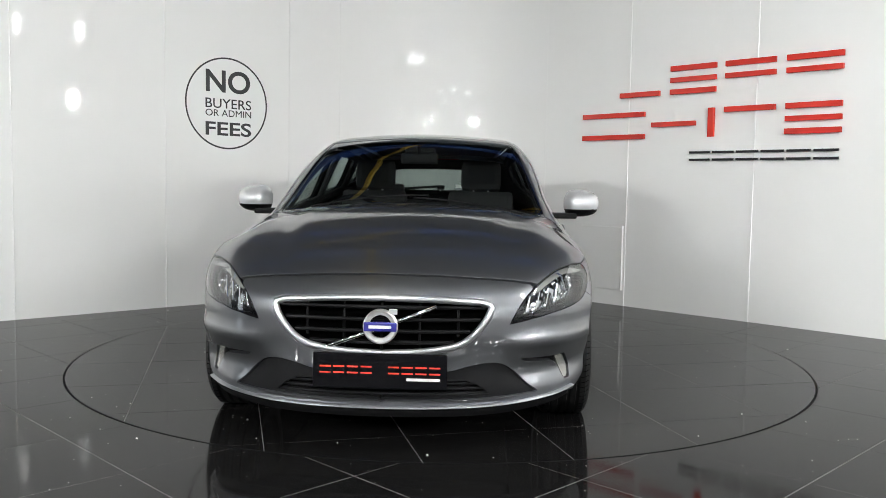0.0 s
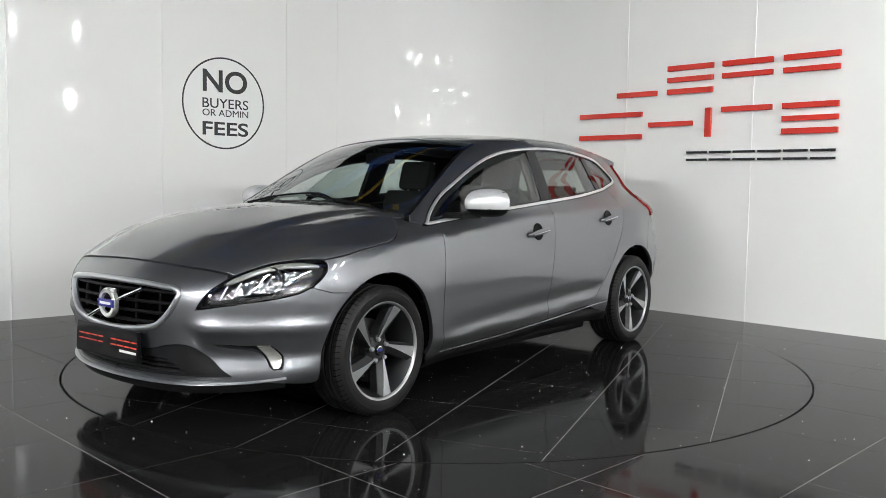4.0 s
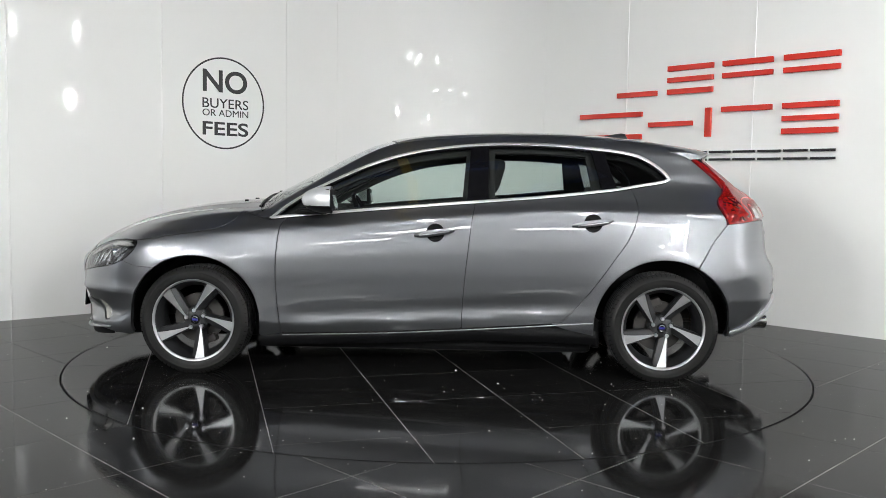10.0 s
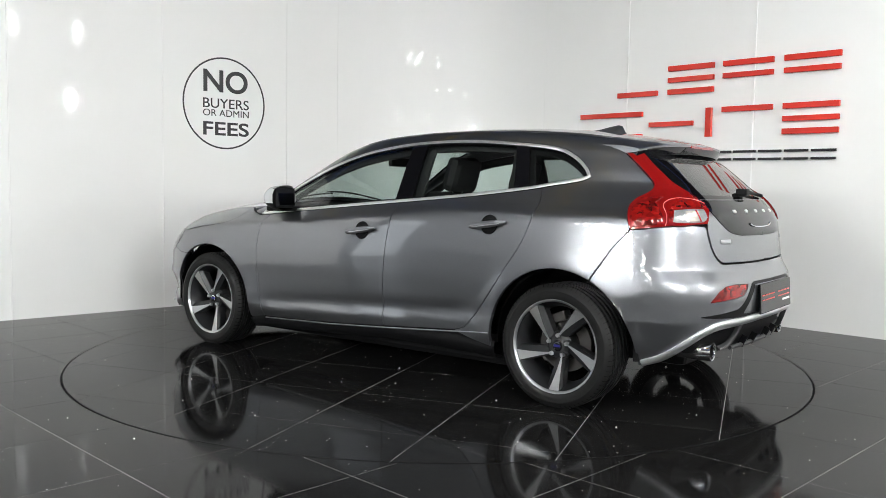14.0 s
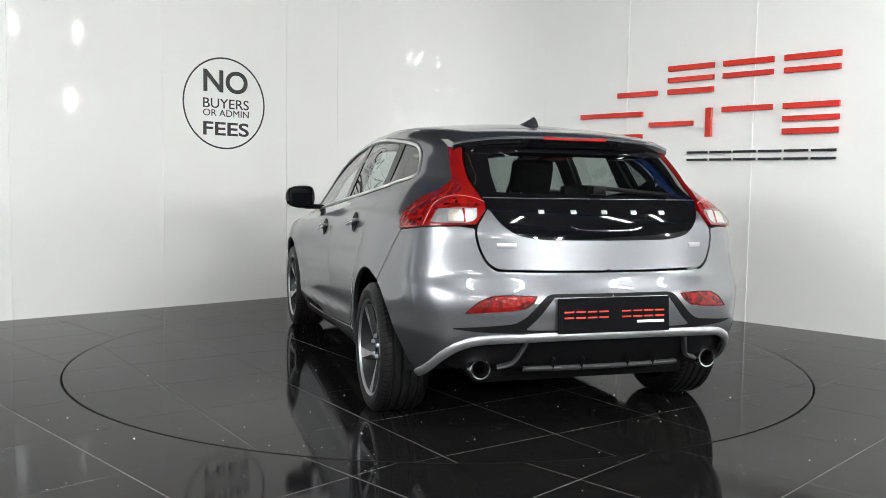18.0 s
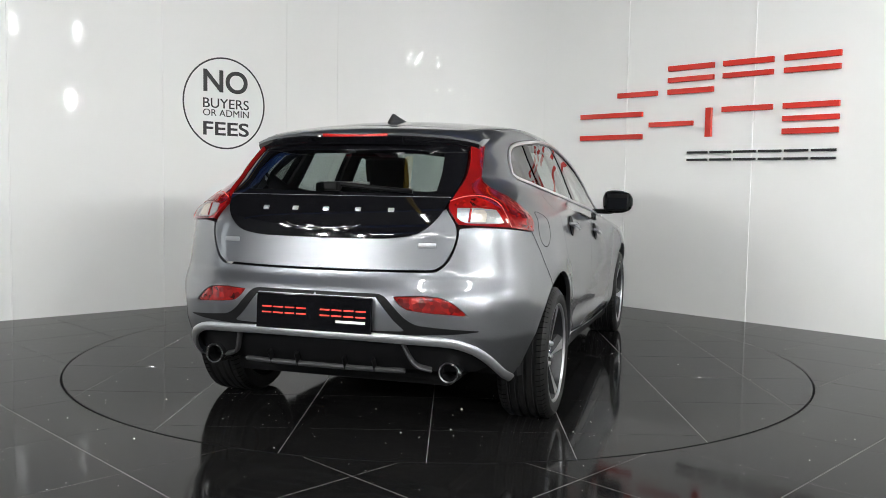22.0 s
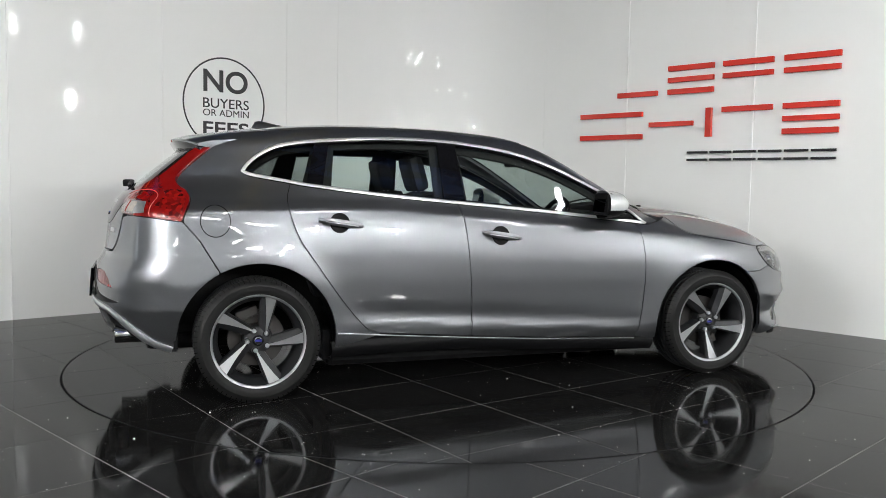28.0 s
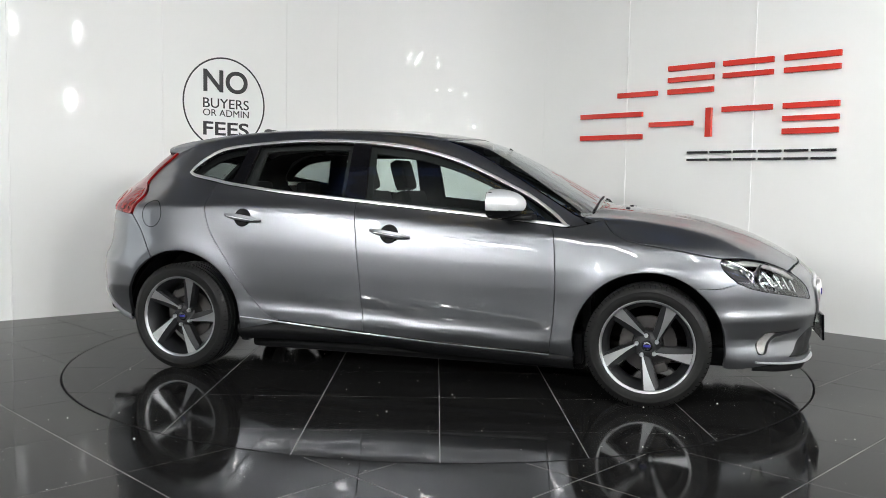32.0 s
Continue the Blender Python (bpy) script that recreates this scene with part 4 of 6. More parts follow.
def build_car():
    car = new("car")
    tagged(car, "steel-grey metallic five-door hatchback with silver door mirrors on a turntable", "car")

    def both(name, make, mat, label="", parent=None, parents=None):
        made = []
        for i, mir in enumerate((False, "only")):
            ob = part(name, make(mir), mat, (parents[i] if parents else car), label)
            made.append(ob)
        return made

    # ---- lamp outlines on the skin ----
    lamp_in = on_front(smooth_curve([(0.505, 0.540), (0.553, 0.622), (0.62, 0.688), (0.695, 0.735), (0.76, 0.752)], 0.02))
    lamp_rear = on_side([(1.668, 0.750), (1.655, 0.735), (1.668, 0.702), (1.700, 0.668), (1.745, 0.635)])
    lamp_low = np.vstack([on_side([(1.80, 0.610), (1.87, 0.593)]), on_front([(0.735, 0.583), (0.64, 0.563), (0.56, 0.549)])])
    head = np.vstack([lamp_in, lamp_rear, lamp_low])
    # ---- bonnet ----
    front_edge = on_front(smooth_curve([(0.0, 0.728), (0.2, 0.725), (0.38, 0.716), (0.50, 0.707), (0.60, 0.694)], 0.03))
    k = int(np.argmin(np.abs(lamp_in[:, 2] - 0.69)))
    edge = on_side(BONNET_EDGE)
    cowl = on_top(smooth_curve([(1.075, 0.0), (1.065, 0.25), (1.03, 0.50), (0.975, 0.70)], 0.03))
    corner = on_top([(1.03, 0.73)])
    bonnet = np.vstack([front_edge, lamp_in[k:], edge, corner, cowl[::-1]])
    part("bonnet", skin_panel(bonnet, "top", mirror=True, gap=0.0028), PAINT, car)
    # ---- front wings ----
    a0, a1 = 53.0, 193.0
    arch = arc_xz(AXLE_F, HUB_Z, ARCH_F, a0, a1, 30)
    seam_f = [(1.745, 0.635), (1.66, 0.607), arch[0]]
    wing2 = np.vstack([DOOR_FRONT[::-1], [(0.86, 0.884), (0.92, 0.880), (1.0, 0.90)], BONNET_EDGE[::-1][:-1], [(1.668, 0.750), (1.655, 0.735), (1.668, 0.702), (1.700, 0.668)], seam_f[:-1], arch, [(0.94, 0.215)]])
    wings = both("front_wing", lambda m: skin_panel(on_side(wing2), "side", mirror=m), PAINT)
    # ---- doors ----
    fd = np.vstack([span(DLO_BOT, 0.805, -0.262), DOOR_MID[1:], DOOR_BOT_F[::-1][1:], DOOR_FRONT[::-1][1:-1]])
    rd = np.vstack([span(DLO_BOT, -0.262, -1.150), DOOR_REAR[1:], DOOR_BOT_R[::-1][1:], DOOR_MID[::-1][1:-1]])
    fdoors = both("front_door", lambda m: skin_panel(on_side(fd), "side", mirror=m), PAINT)
    rdoors = both("rear_door", lambda m: skin_panel(on_side(rd), "side", mirror=m), PAINT)
    # ---- body side: pillars, roof rail and rear quarter ----
    roof_y = table([(0.3, 0.545), (0.0, 0.562), (-0.5, 0.562), (-1.0, 0.535), (-1.3, 0.50), (-1.6, 0.44)])
    xs = np.linspace(0.20, -1.46, 60)
    rail = on_top(np.stack([xs, roof_y(xs)], 1))
    screen_edge = on_top(smooth_curve([(0.955, 0.705), (0.80, 0.672), (0.60, 0.628), (0.40, 0.585), (0.20, float(roof_y(0.20)))], 0.03))
    tail_front = smooth_curve([(-1.530, 1.258), (-1.593, 1.204), (-1.652, 1.152), (-1.692, 1.108), (-1.700, 1.080), (-1.680, 1.054), (-1.652, 1.034), (-1.638, 0.998), (-1.656, 0.950), (-1.670, 0.920), (-1.677, 0.892)], 0.02)
    quarter2 = np.vstack([[(1.0, 0.903), (0.935, 0.885)], DLO_TOP[1:], span(DLO_BOT, -1.378, -1.150)[1:], DOOR_REAR[1:], [(-0.72, 0.305), (-0.80, 0.282), (-0.944, 0.252)],
                          arc_xz(AXLE_R, HUB_Z, ARCH_R, -8.0, 118.0, 30), [(-1.60, 0.80)], tail_front[::-1]])
    loop = np.vstack([on_side(quarter2), rail[::-1], screen_edge[::-1][1:]])
    both("body_side", lambda m: skin_panel(loop, "side", mirror=m, step=0.024), PAINT)
    # ---- roof and glass ----
    roof = np.vstack([on_top(smooth_curve([(0.275, 0.0), (0.262, 0.25), (0.20, float(roof_y(0.20)))], 0.03)), rail, on_top(smooth_curve([(-1.46, float(roof_y(-1.46))), (-1.50, 0.25), (-1.52, 0.0)], 0.03))])
    part("roof", skin_panel(roof, "top", mirror=True), PAINT, car)
    ws = np.vstack([cowl[:-1], screen_edge, on_top(smooth_curve([(0.20, float(roof_y(0.20))), (0.262, 0.25), (0.275, 0.0)], 0.03))[1:]])
    pane = part("windscreen", skin_panel(ws, "top", mirror=True, gap=0.003, lift=-0.004, flange=0), SCREEN, car, "clear windscreen")
    pane.visible_shadow = False
    # black border round the windscreen
    ring = np.vstack([cowl, screen_edge[1:]])
    for m in (1, -1):
        part("windscreen_border", ribbon(ring, 0.022, 0.001, lift=-0.0025, mirror=m), GLOSSBLACK, car)
    # ---- side glass ----
    dlo = np.vstack([DLO_TOP, DLO_BOT[1:-1]])
    chrome_loop = on_side(shrink(dlo, 0.009))
    for m in (1, -1):
        part("window_trim", ribbon(chrome_loop, 0.017, 0.004, closed=True, lift=0.001, mirror=m), TRIM, car, "bright window surround")

    def pane_loop(x0, x1, lean0, lean1, inset=0.020):
        d = shrink(dlo, inset)
        top = d[: len(DLO_TOP)]
        bot = d[len(DLO_TOP):]
        t = span(top, x0 + lean0, x1 + lean1)
        b = span(bot, x1, x0)
        return np.vstack([t, b])
    backing = on_side(shrink(dlo, 0.012))
    gf = on_side(pane_loop(0.875, -0.215, 0, -0.02))
    gr = on_side(pane_loop(-0.335, -0.985, 0.0, 0.05))
    gq = on_side(pane_loop(-1.065, -1.362, 0.06, 0.0))
    for i, m in enumerate((False, "only")):
        part("window_frame", skin_panel(backing, "side", holes3=[gf, gr, gq], mirror=m, lift=-0.003, gap=0.0, flange=0.02), GLOSSBLACK, car, "gloss black window pillars")
        for nm, lp, mat, par in (("front_window", gf, GLASS, fdoors[i]), ("rear_window", gr, GLASS, rdoors[i]), ("quarter_window", gq, DARKGLASS, car)):
            ob = part(nm, skin_panel(lp, "side", mirror=m, lift=-0.007, gap=-0.004, flange=0), mat, par)
            ob.visible_shadow = False
    lin_o = shrink(dlo, -0.012)
    for i, m in enumerate((False, "only")):
        part("window_lining", skin_panel(on_side(lin_o), "side", holes3=[on_side(shrink(pane_loop(0.86, -0.205, 0, -0.02), 0.024)), on_side(shrink(pane_loop(-0.36, -0.95, 0.0, 0.03), 0.018)), on_side(shrink(pane_loop(-1.075, -1.355, 0.06, 0.0), 0.014))], mirror=m, lift=-0.045, gap=0.0, flange=0.015, step=0.05), FABRIC, car, "black lining round the side windows")
    # ---- front bumper ----
    grille2 = smooth_curve([(0.0, 0.648), (0.2, 0.645), (0.39, 0.634)], 0.02)
    grille2 = np.vstack([grille2, smooth_curve([(0.39, 0.634), (0.432, 0.618), (0.432, 0.590), (0.405, 0.540), (0.355, 0.485), (0.29, 0.449), (0.15, 0.428), (0.0, 0.422)], 0.02)[1:]])
    grille = on_front(grille2)
    mouth2 = np.vstack([smooth_curve([(0.0, 0.352), (0.25, 0.354), (0.34, 0.374), (0.42, 0.386), (0.48, 0.377), (0.53, 0.338), (0.58, 0.288), (0.63, 0.252)], 0.02), smooth_curve([(0.63, 0.252), (0.40, 0.240), (0.0, 0.232)], 0.02)[1:]])
    mouth = on_front(mouth2)
    # lamp recess, drawn out inwards as a slot in place of a shadow line
    fog2 = np.vstack([resample([(0.55, 0.392), (0.69, 0.388), (0.742, 0.391)], 0.02), resample([(0.742, 0.391), (0.763, 0.335), (0.768, 0.281)], 0.02)[1:], resample([(0.768, 0.281), (0.741, 0.280), (0.711, 0.345), (0.69, 0.366), (0.55, 0.382)], 0.02)[1:-1]])
    fog = on_front(fog2)
    front_arch = arc_xz(AXLE_F, HUB_Z, ARCH_F, 53.0, -14.0, 14)
    outer = np.vstack([on_front([(0.0, 0.7245)]), on_front(smooth_curve([(0.2, 0.7205), (0.38, 0.7115), (0.50, 0.7025), (0.590, 0.689)], 0.03)), lamp_in[:k][::-1], lamp_low[::-1], on_side([(1.745, 0.635)]),
                       on_side([(1.66, 0.607)]), on_side(front_arch), on_side([(1.72, 0.205)]), on_front(resample([(0.72, 0.228), (0.4, 0.214), (0.0, 0.208)], 0.03))])
    # the bumper is cut along the centre line round its two openings, so its outline runs down through them
    top_c, g_top, g_bot, m_top, m_bot, low_c = 0.722, 0.648, 0.422, 0.352, 0.232, 0.208
    bump = np.vstack([outer, on_front([(0.0, m_bot)]), mouth[::-1][1:-1], on_front([(0.0, m_top)]), on_front([(0.0, g_bot)]), grille[::-1][1:-1], on_front([(0.0, g_top)])])
    part("front_bumper", skin_panel(bump, "front", holes3=[fog], mirror=True, gap=0.002, step=0.024), PAINT, car)
    # grille: chrome surround, near-black back standing in for inner shade, slats, badge
    part("grille_shade_back", skin_panel(np.vstack([grille, on_front([(0.0, 0.5)])]), "frontal", mirror=True, lift=-0.075, flange=0, gap=-0.02), SHADEBLACK, car)
    gshift = on_front(shrink(np.vstack([grille2]), 0.006))
    full = np.vstack([gshift, (gshift * [1, -1, 1])[::-1][1:-1]])
    part("grille_surround", ribbon(full, 0.024, 0.012, closed=True, lift=-0.002), SATIN, car, "satin chrome grille surround")
    for z, hw in ((0.605, 0.405), (0.558, 0.385), (0.512, 0.345), (0.468, 0.285)):
        pts = on_front([(y, z) for y in np.linspace(-hw, hw, 31)]) - [0.022, 0, 0]
        part("grille_slat", ribbon(pts, 0.014, 0.008), BLACK, car)
    for y in (-0.3, -0.15, 0.0, 0.15, 0.3):
        zt, zb = 0.63, 0.44 + 0.5 * max(0, abs(y) - 0.2)
        pts = on_front([(y, z) for z in np.linspace(zb, zt, 8)]) - [0.036, 0, 0]
        part("grille_rib", ribbon(pts, 0.010, 0.006), BLACK, car)
    dpts = on_front([(y, z) for y, z in zip(np.linspace(-0.215, 0.215, 20), np.linspace(0.448, 0.612, 20))]) + [0.0, 0, 0]
    part("grille_diagonal", ribbon(dpts, 0.014, 0.006), CHROME, car, "chrome diagonal bar")
    em = on_front([(0.0, 0.535)])[0]
    badge = part("badge", lathe_mesh([(0.044, 0.0), (0.046, 0.012), (0.062, 0.014), (0.068, 0.008), (0.068, -0.01)], 40, "x"), TRIM, car, "round chrome badge")
    badge.location = (em[0] + 0.004, 0, em[2])
    b2 = part("badge_bar", boxmesh(-0.004, 0.018, -0.064, 0.064, -0.018, 0.018, 0.004), BLUE, badge, "plain blue bar")
    part("badge_tip", boxmesh(0.0, 0.012, 0.034, 0.066, 0.048, 0.070, 0.003), TRIM, badge)
    part("badge_print", boxmesh(0.0181, 0.0188, -0.044, 0.044, -0.006, 0.006), PLATEWHITE, b2, "plain white bar")
    # lower mouth
    part("intake_back", skin_panel(np.vstack([mouth, on_front([(0.0, 0.28)])]), "frontal", mirror=True, lift=-0.05, flange=0, gap=-0.02), BLACK, car)
    inner2 = np.vstack([resample([(0.0, 0.318), (0.34, 0.318)], 0.02), resample([(0.34, 0.318), (0.385, 0.30), (0.440, 0.252)], 0.02)[1:], resample([(0.440, 0.252), (0.0, 0.240)], 0.02)[1:]])
    surround = np.vstack([mouth, on_front(inner2)[::-1]])
    part("intake_surround", skin_panel(surround, "frontal", mirror=True, lift=-0.012, gap=-0.003, flange=0.03), GREYPLASTIC, car, "charcoal plastic intake surround")
    for z, hw in ((0.302, 0.375), (0.281, 0.395), (0.260, 0.415)):
        pts = on_front([(y, z) for y in np.linspace(-hw, hw, 31)]) - [0.03, 0, 0]
        part("intake_slat", ribbon(pts, 0.012, 0.008), GREYPLASTIC, car)
    sp = on_front(smooth_curve([(0.775, 0.246), (0.735, 0.240), (0.66, 0.230), (0.45, 0.214), (0.2, 0.208), (0.0, 0.207)], 0.03))
    sp = np.vstack([sp, (sp * [1, -1, 1])[::-1][1:]])
    nrm = skin_normal(sp) * [1, 1, 0.0] + [0, 0, -0.15]
    nrm /= np.linalg.norm(nrm, axis=1, keepdims=True)
    part("front_splitter", ribbon(sp, 0.008, 0.014, lift=0.003, normals=nrm), SATINDARK, car, "satin silver front splitter")
    low = sp - [0, 0, 0.026]
    part("front_valance", ribbon(low, 0.045, 0.006, lift=-0.018, normals=nrm), BLACK, car)
    # fog lamps in black recesses; the thin inner slot stands for the shelf's shadow
    for i, m in enumerate((False, "only")):
        part("fog_recess_shade", skin_panel(fog, "frontal", mirror=m, lift=-0.022, gap=-0.012, flange=0), BLACK, car)
        fl = on_front([(0.702, 0.381), (0.736, 0.384), (0.757, 0.335), (0.763, 0.288), (0.745, 0.287), (0.722, 0.335)])
        part("fog_lamp", skin_panel(fl, "frontal", mirror=m, lift=-0.006, gap=0.0, flange=0.02, step=0.012), LAMPBOWL, car, "clear fog lamp")
    # ---- headlamps ----
    for i, (m, s) in enumerate(((False, 1), ("only", -1))):
        hl = part("headlamp", skin_panel(head, "front", mirror=m, lift=-0.045, gap=-0.006, flange=0, step=0.02), LAMPDARK, car, "headlamp with chrome reflectors under a clear lens")
        rim = on_front_or(head)
        part("lamp_rim", ribbon(np.asarray(rim), 0.012, 0.03, closed=True, lift=-0.030, mirror=s), GLOSSBLACK, hl)
        for y, z, r, sl in ((0.700, 0.660, 0.054, 28), (0.600, 0.606, 0.040, 22)):
            x = float(on_front([(y, z)])[0][0]) - 0.082
            bowl = part("reflector", lathe_mesh([(0.004, -0.034), (r * 0.45, -0.026), (r * 0.8, -0.008), (r, 0.010), (r + 0.005, 0.010), (r + 0.005, -0.02)], 28, "x"), CHROME, hl)
            bowl.matrix_basis = pose(x, s * y, z, 0, -6, s * sl)
            part("bulb", lathe_mesh([(0.0, 0.014), (r * 0.2, 0.010), (r * 0.24, -0.03)], 16, "x"), WHITELENS, bowl)
            part("bezel_ring", lathe_mesh([(r * 1.02, 0.012), (r * 1.10, 0.015), (r * 1.16, 0.006)], 28, "x"), LAMPDARK, bowl)
        refl_in = on_front(resample([(0.590, 0.582), (0.640, 0.660), (0.705, 0.712), (0.765, 0.735), (0.800, 0.725), (0.805, 0.670), (0.770, 0.628), (0.66, 0.588)], 0.02))
        part("reflector_panel", skin_panel(refl_in, "front", mirror=m, lift=-0.040, gap=0.0, flange=0, step=0.02), LAMPCHROME, hl, "faceted chrome reflector")
        brow = np.vstack([on_front(smooth_curve([(0.600, 0.655), (0.645, 0.694), (0.70, 0.724), (0.745, 0.738)], 0.02)), on_side([(1.72, 0.733), (1.69, 0.728)])])
        part("indicator_strip", ribbon(brow, 0.030, 0.006, lift=-0.016, mirror=s, taper=True), LAMPBOWL, hl, "pale clear upper strip")
        for q in range(5):
            t = q / 4
            fl = on_front([(0.585 + 0.17 * t, 0.572 + 0.03 * t), (0.600 + 0.17 * t, 0.655 + 0.055 * t)])
            part("reflector_flute", ribbon(fl, 0.013, 0.006, lift=-0.036, mirror=s), CHROME, hl)
        base = on_front(smooth_curve([(0.545, 0.566), (0.62, 0.580), (0.70, 0.600), (0.76, 0.622)], 0.02))
        part("bezel_strip", ribbon(base, 0.016, 0.005, lift=-0.022, mirror=s), GLOSSBLACK, hl)
        lens = part("lens", skin_panel(head, "front", mirror=m, lift=0.0, gap=0.003, flange=0.01, step=0.02), CLEAR, hl, "clear lens")
        lens.visible_shadow = False
    # ---- rear ----
    tl_front = on_side(tail_front)
    tl_low = np.vstack([on_side([(-1.70, 0.894)]), on_rear([(0.752, 0.910), (0.64, 0.917), (0.565, 0.921)])])
    tl_in = on_rear(smooth_curve([(0.565, 0.921), (0.546, 0.952), (0.516, 0.992), (0.528, 1.03), (0.537, 1.08), (0.539, 1.13), (0.533, 1.19), (0.514, 1.254)], 0.02))
    tail_loop = np.vstack([tl_front, tl_low, tl_in[1:]])
    for i, (m, s) in enumerate(((False, 1), ("only", -1))):
        part("lamp_housing", skin_panel(tail_loop, "rear", mirror=m, lift=-0.028, gap=-0.012, flange=0, step=0.04), BLACK, car)
        tl = part("tail_lamp", skin_panel(tail_loop, "rear", mirror=m, lift=0.013, gap=0.002, flange=0.034, step=0.02), REDDEEP, car, "red tail lamp with a clear reversing section")
        wl = on_rear(resample([(0.556, 0.984), (0.622, 0.985), (0.697, 0.976), (0.732, 0.927), (0.645, 0.926), (0.585, 0.930), (0.560, 0.950)], 0.015))
        part("reversing_lens", skin_panel(wl, "rear", mirror=m, lift=0.0155, gap=0.0, flange=0.01, step=0.02), WHITELENS, tl)
        al = on_rear(resample([(0.614, 0.932), (0.614, 0.978), (0.664, 0.974), (0.670, 0.932)], 0.015))
        part("indicator_lens", skin_panel(al, "rear", mirror=m, lift=0.017, gap=0.0, flange=0.01, step=0.02), AMBER, tl)
        div = on_rear(resample([(0.607, 0.930), (0.607, 0.982)], 0.01))
        part("lens_divider", ribbon(div, 0.009, 0.003, lift=0.016, mirror=s), REDDEEP, tl)
        seam = on_rear(smooth_curve([(0.520, 1.012), (0.564, 1.029), (0.626, 1.033), (0.690, 1.005), (0.735, 0.954), (0.756, 0.914)], 0.015))
        part("lens_seam", ribbon(seam, 0.0035, 0.0015, lift=0.013, mirror=s), SEAM, tl)
        # faceted brake section between the seam and the reversing lens, and the outer wing of the lamp
        fac = on_rear(np.vstack([resample([(0.540, 0.998), (0.575, 1.020), (0.626, 1.024), (0.682, 0.998), (0.738, 0.930)], 0.02), resample([(0.735, 0.945), (0.70, 0.984), (0.622, 0.993), (0.556, 0.991)], 0.02)]))
        part("brake_section", skin_panel(fac, "rear", mirror=m, lift=0.0152, gap=0.001, flange=0.008, step=0.02), REDFACET, tl)
        wing = np.vstack([on_rear(resample([(0.650, 1.038), (0.700, 1.010), (0.742, 0.962), (0.764, 0.918)], 0.02)), on_side(resample([(-1.690, 0.905), (-1.672, 0.950), (-1.656, 0.998), (-1.675, 1.035)], 0.02))])
        part("outer_section", skin_panel(wing, "rear", mirror=m, lift=0.015, gap=0.001, flange=0.008, step=0.02), REDFACET, tl)
    # tailgate: painted lower part, gloss black panel, glass
    black_low = smooth_curve([(0.523, 1.035), (0.508, 0.998), (0.488, 0.955), (0.452, 0.914), (0.40, 0.882), (0.31, 0.866), (0.2, 0.862), (0.0, 0.861)], 0.02)
    gate_side = smooth_curve([(0.512, 0.990), (0.541, 0.952), (0.562, 0.918), (0.568, 0.88), (0.552, 0.815), (0.525, 0.765), (0.49, 0.740)], 0.02)
    gate = np.vstack([on_rear([(0.0, 0.858)]), on_rear(black_low[::-1][1:-3]), on_rear(gate_side), on_rear(resample([(0.47, 0.737), (0.25, 0.733), (0.0, 0.732)], 0.03))])
    tg = part("tailgate", skin_panel(gate, "rearward", mirror=True, gap=0.0028, step=0.024), PAINT, car)
    zl = 1.035
    panel2 = np.vstack([resample([(0.0, zl), (0.523, zl)], 0.03), black_low[1:]])
    part("tailgate_panel", skin_panel(on_rear(panel2), "rearward", mirror=True, gap=0.001, lift=0.002), GLOSSBLACK, tg, "gloss black tailgate panel")
    glass2 = np.vstack([resample([(0.0, 1.30), (0.30, 1.298), (0.485, 1.285)], 0.03), resample([(0.508, 1.255), (0.527, 1.19), (0.533, 1.13), (0.531, 1.08), (0.523, zl)], 0.03), resample([(0.523, zl), (0.0, zl)], 0.03)[1:]])
    in2 = np.vstack([resample([(0.0, 1.245), (0.30, 1.243), (0.425, 1.228)], 0.03), resample([(0.425, 1.228), (0.445, 1.145), (0.452, 1.06)], 0.03)[1:], resample([(0.452, 1.06), (0.0, 1.052)], 0.03)[1:]])
    frame_loop = np.vstack([on_rear(glass2), on_rear(in2)[::-1]])
    part("rear_glass_border", skin_panel(frame_loop, "rearward", mirror=True, gap=0.0005, lift=-0.001), GLOSSBLACK, tg)
    rg = part("rear_glass", skin_panel(on_rear(in2), "rearward", mirror=True, gap=-0.003, lift=-0.003, flange=0), REARGLASS, tg, "dark tinted rear glass")
    rg.visible_shadow = False
    # faint seam under the glass; its grey metal strip stands in for a highlight
    line = on_rear(resample([(-0.518, zl), (0.518, zl)], 0.03))
    part("panel_seam_highlight", ribbon(line, 0.0025, 0.0015, lift=0.001), SATINDARK, tg)
    # raised plain marks where the maker's letters stand
    for y in (-0.29, -0.145, 0.0, 0.145, 0.29):
        p = on_rear([(y - 0.012, 0.978), (y + 0.012, 0.978)])
        part("chrome_mark", ribbon(p, 0.018, 0.004, lift=0.004), TRIM, tg, "plain chrome mark")
    for y0, y1 in ((0.41, 0.49), (-0.49, -0.42)):
        p = on_rear(resample([(y0, 0.838), (y1, 0.838)], 0.02))
        part("badge_mark", ribbon(p, 0.020, 0.003, lift=0.001), SATINDARK, tg, "plain chrome badge bar")
    p = on_rear(smooth_curve([(0.17, 0.918), (0.13, 0.905), (0.0, 0.900), (-0.13, 0.905), (-0.17, 0.918)], 0.02))
    part("gate_handle", ribbon(p, 0.006, 0.006, lift=0.002), CHROME, tg)
    # rear bumper
    rear_arch = arc_xz(AXLE_R, HUB_Z, ARCH_R, 118.0, 189.0, 18)
    refl2 = [(0.340, 0.631), (0.45, 0.636), (0.53, 0.630), (0.580, 0.605), (0.632, 0.557), (0.465, 0.570), (0.395, 0.580), (0.365, 0.600)]
    refl = on_rear(resample(refl2 + refl2[:1], 0.015)[:-1])
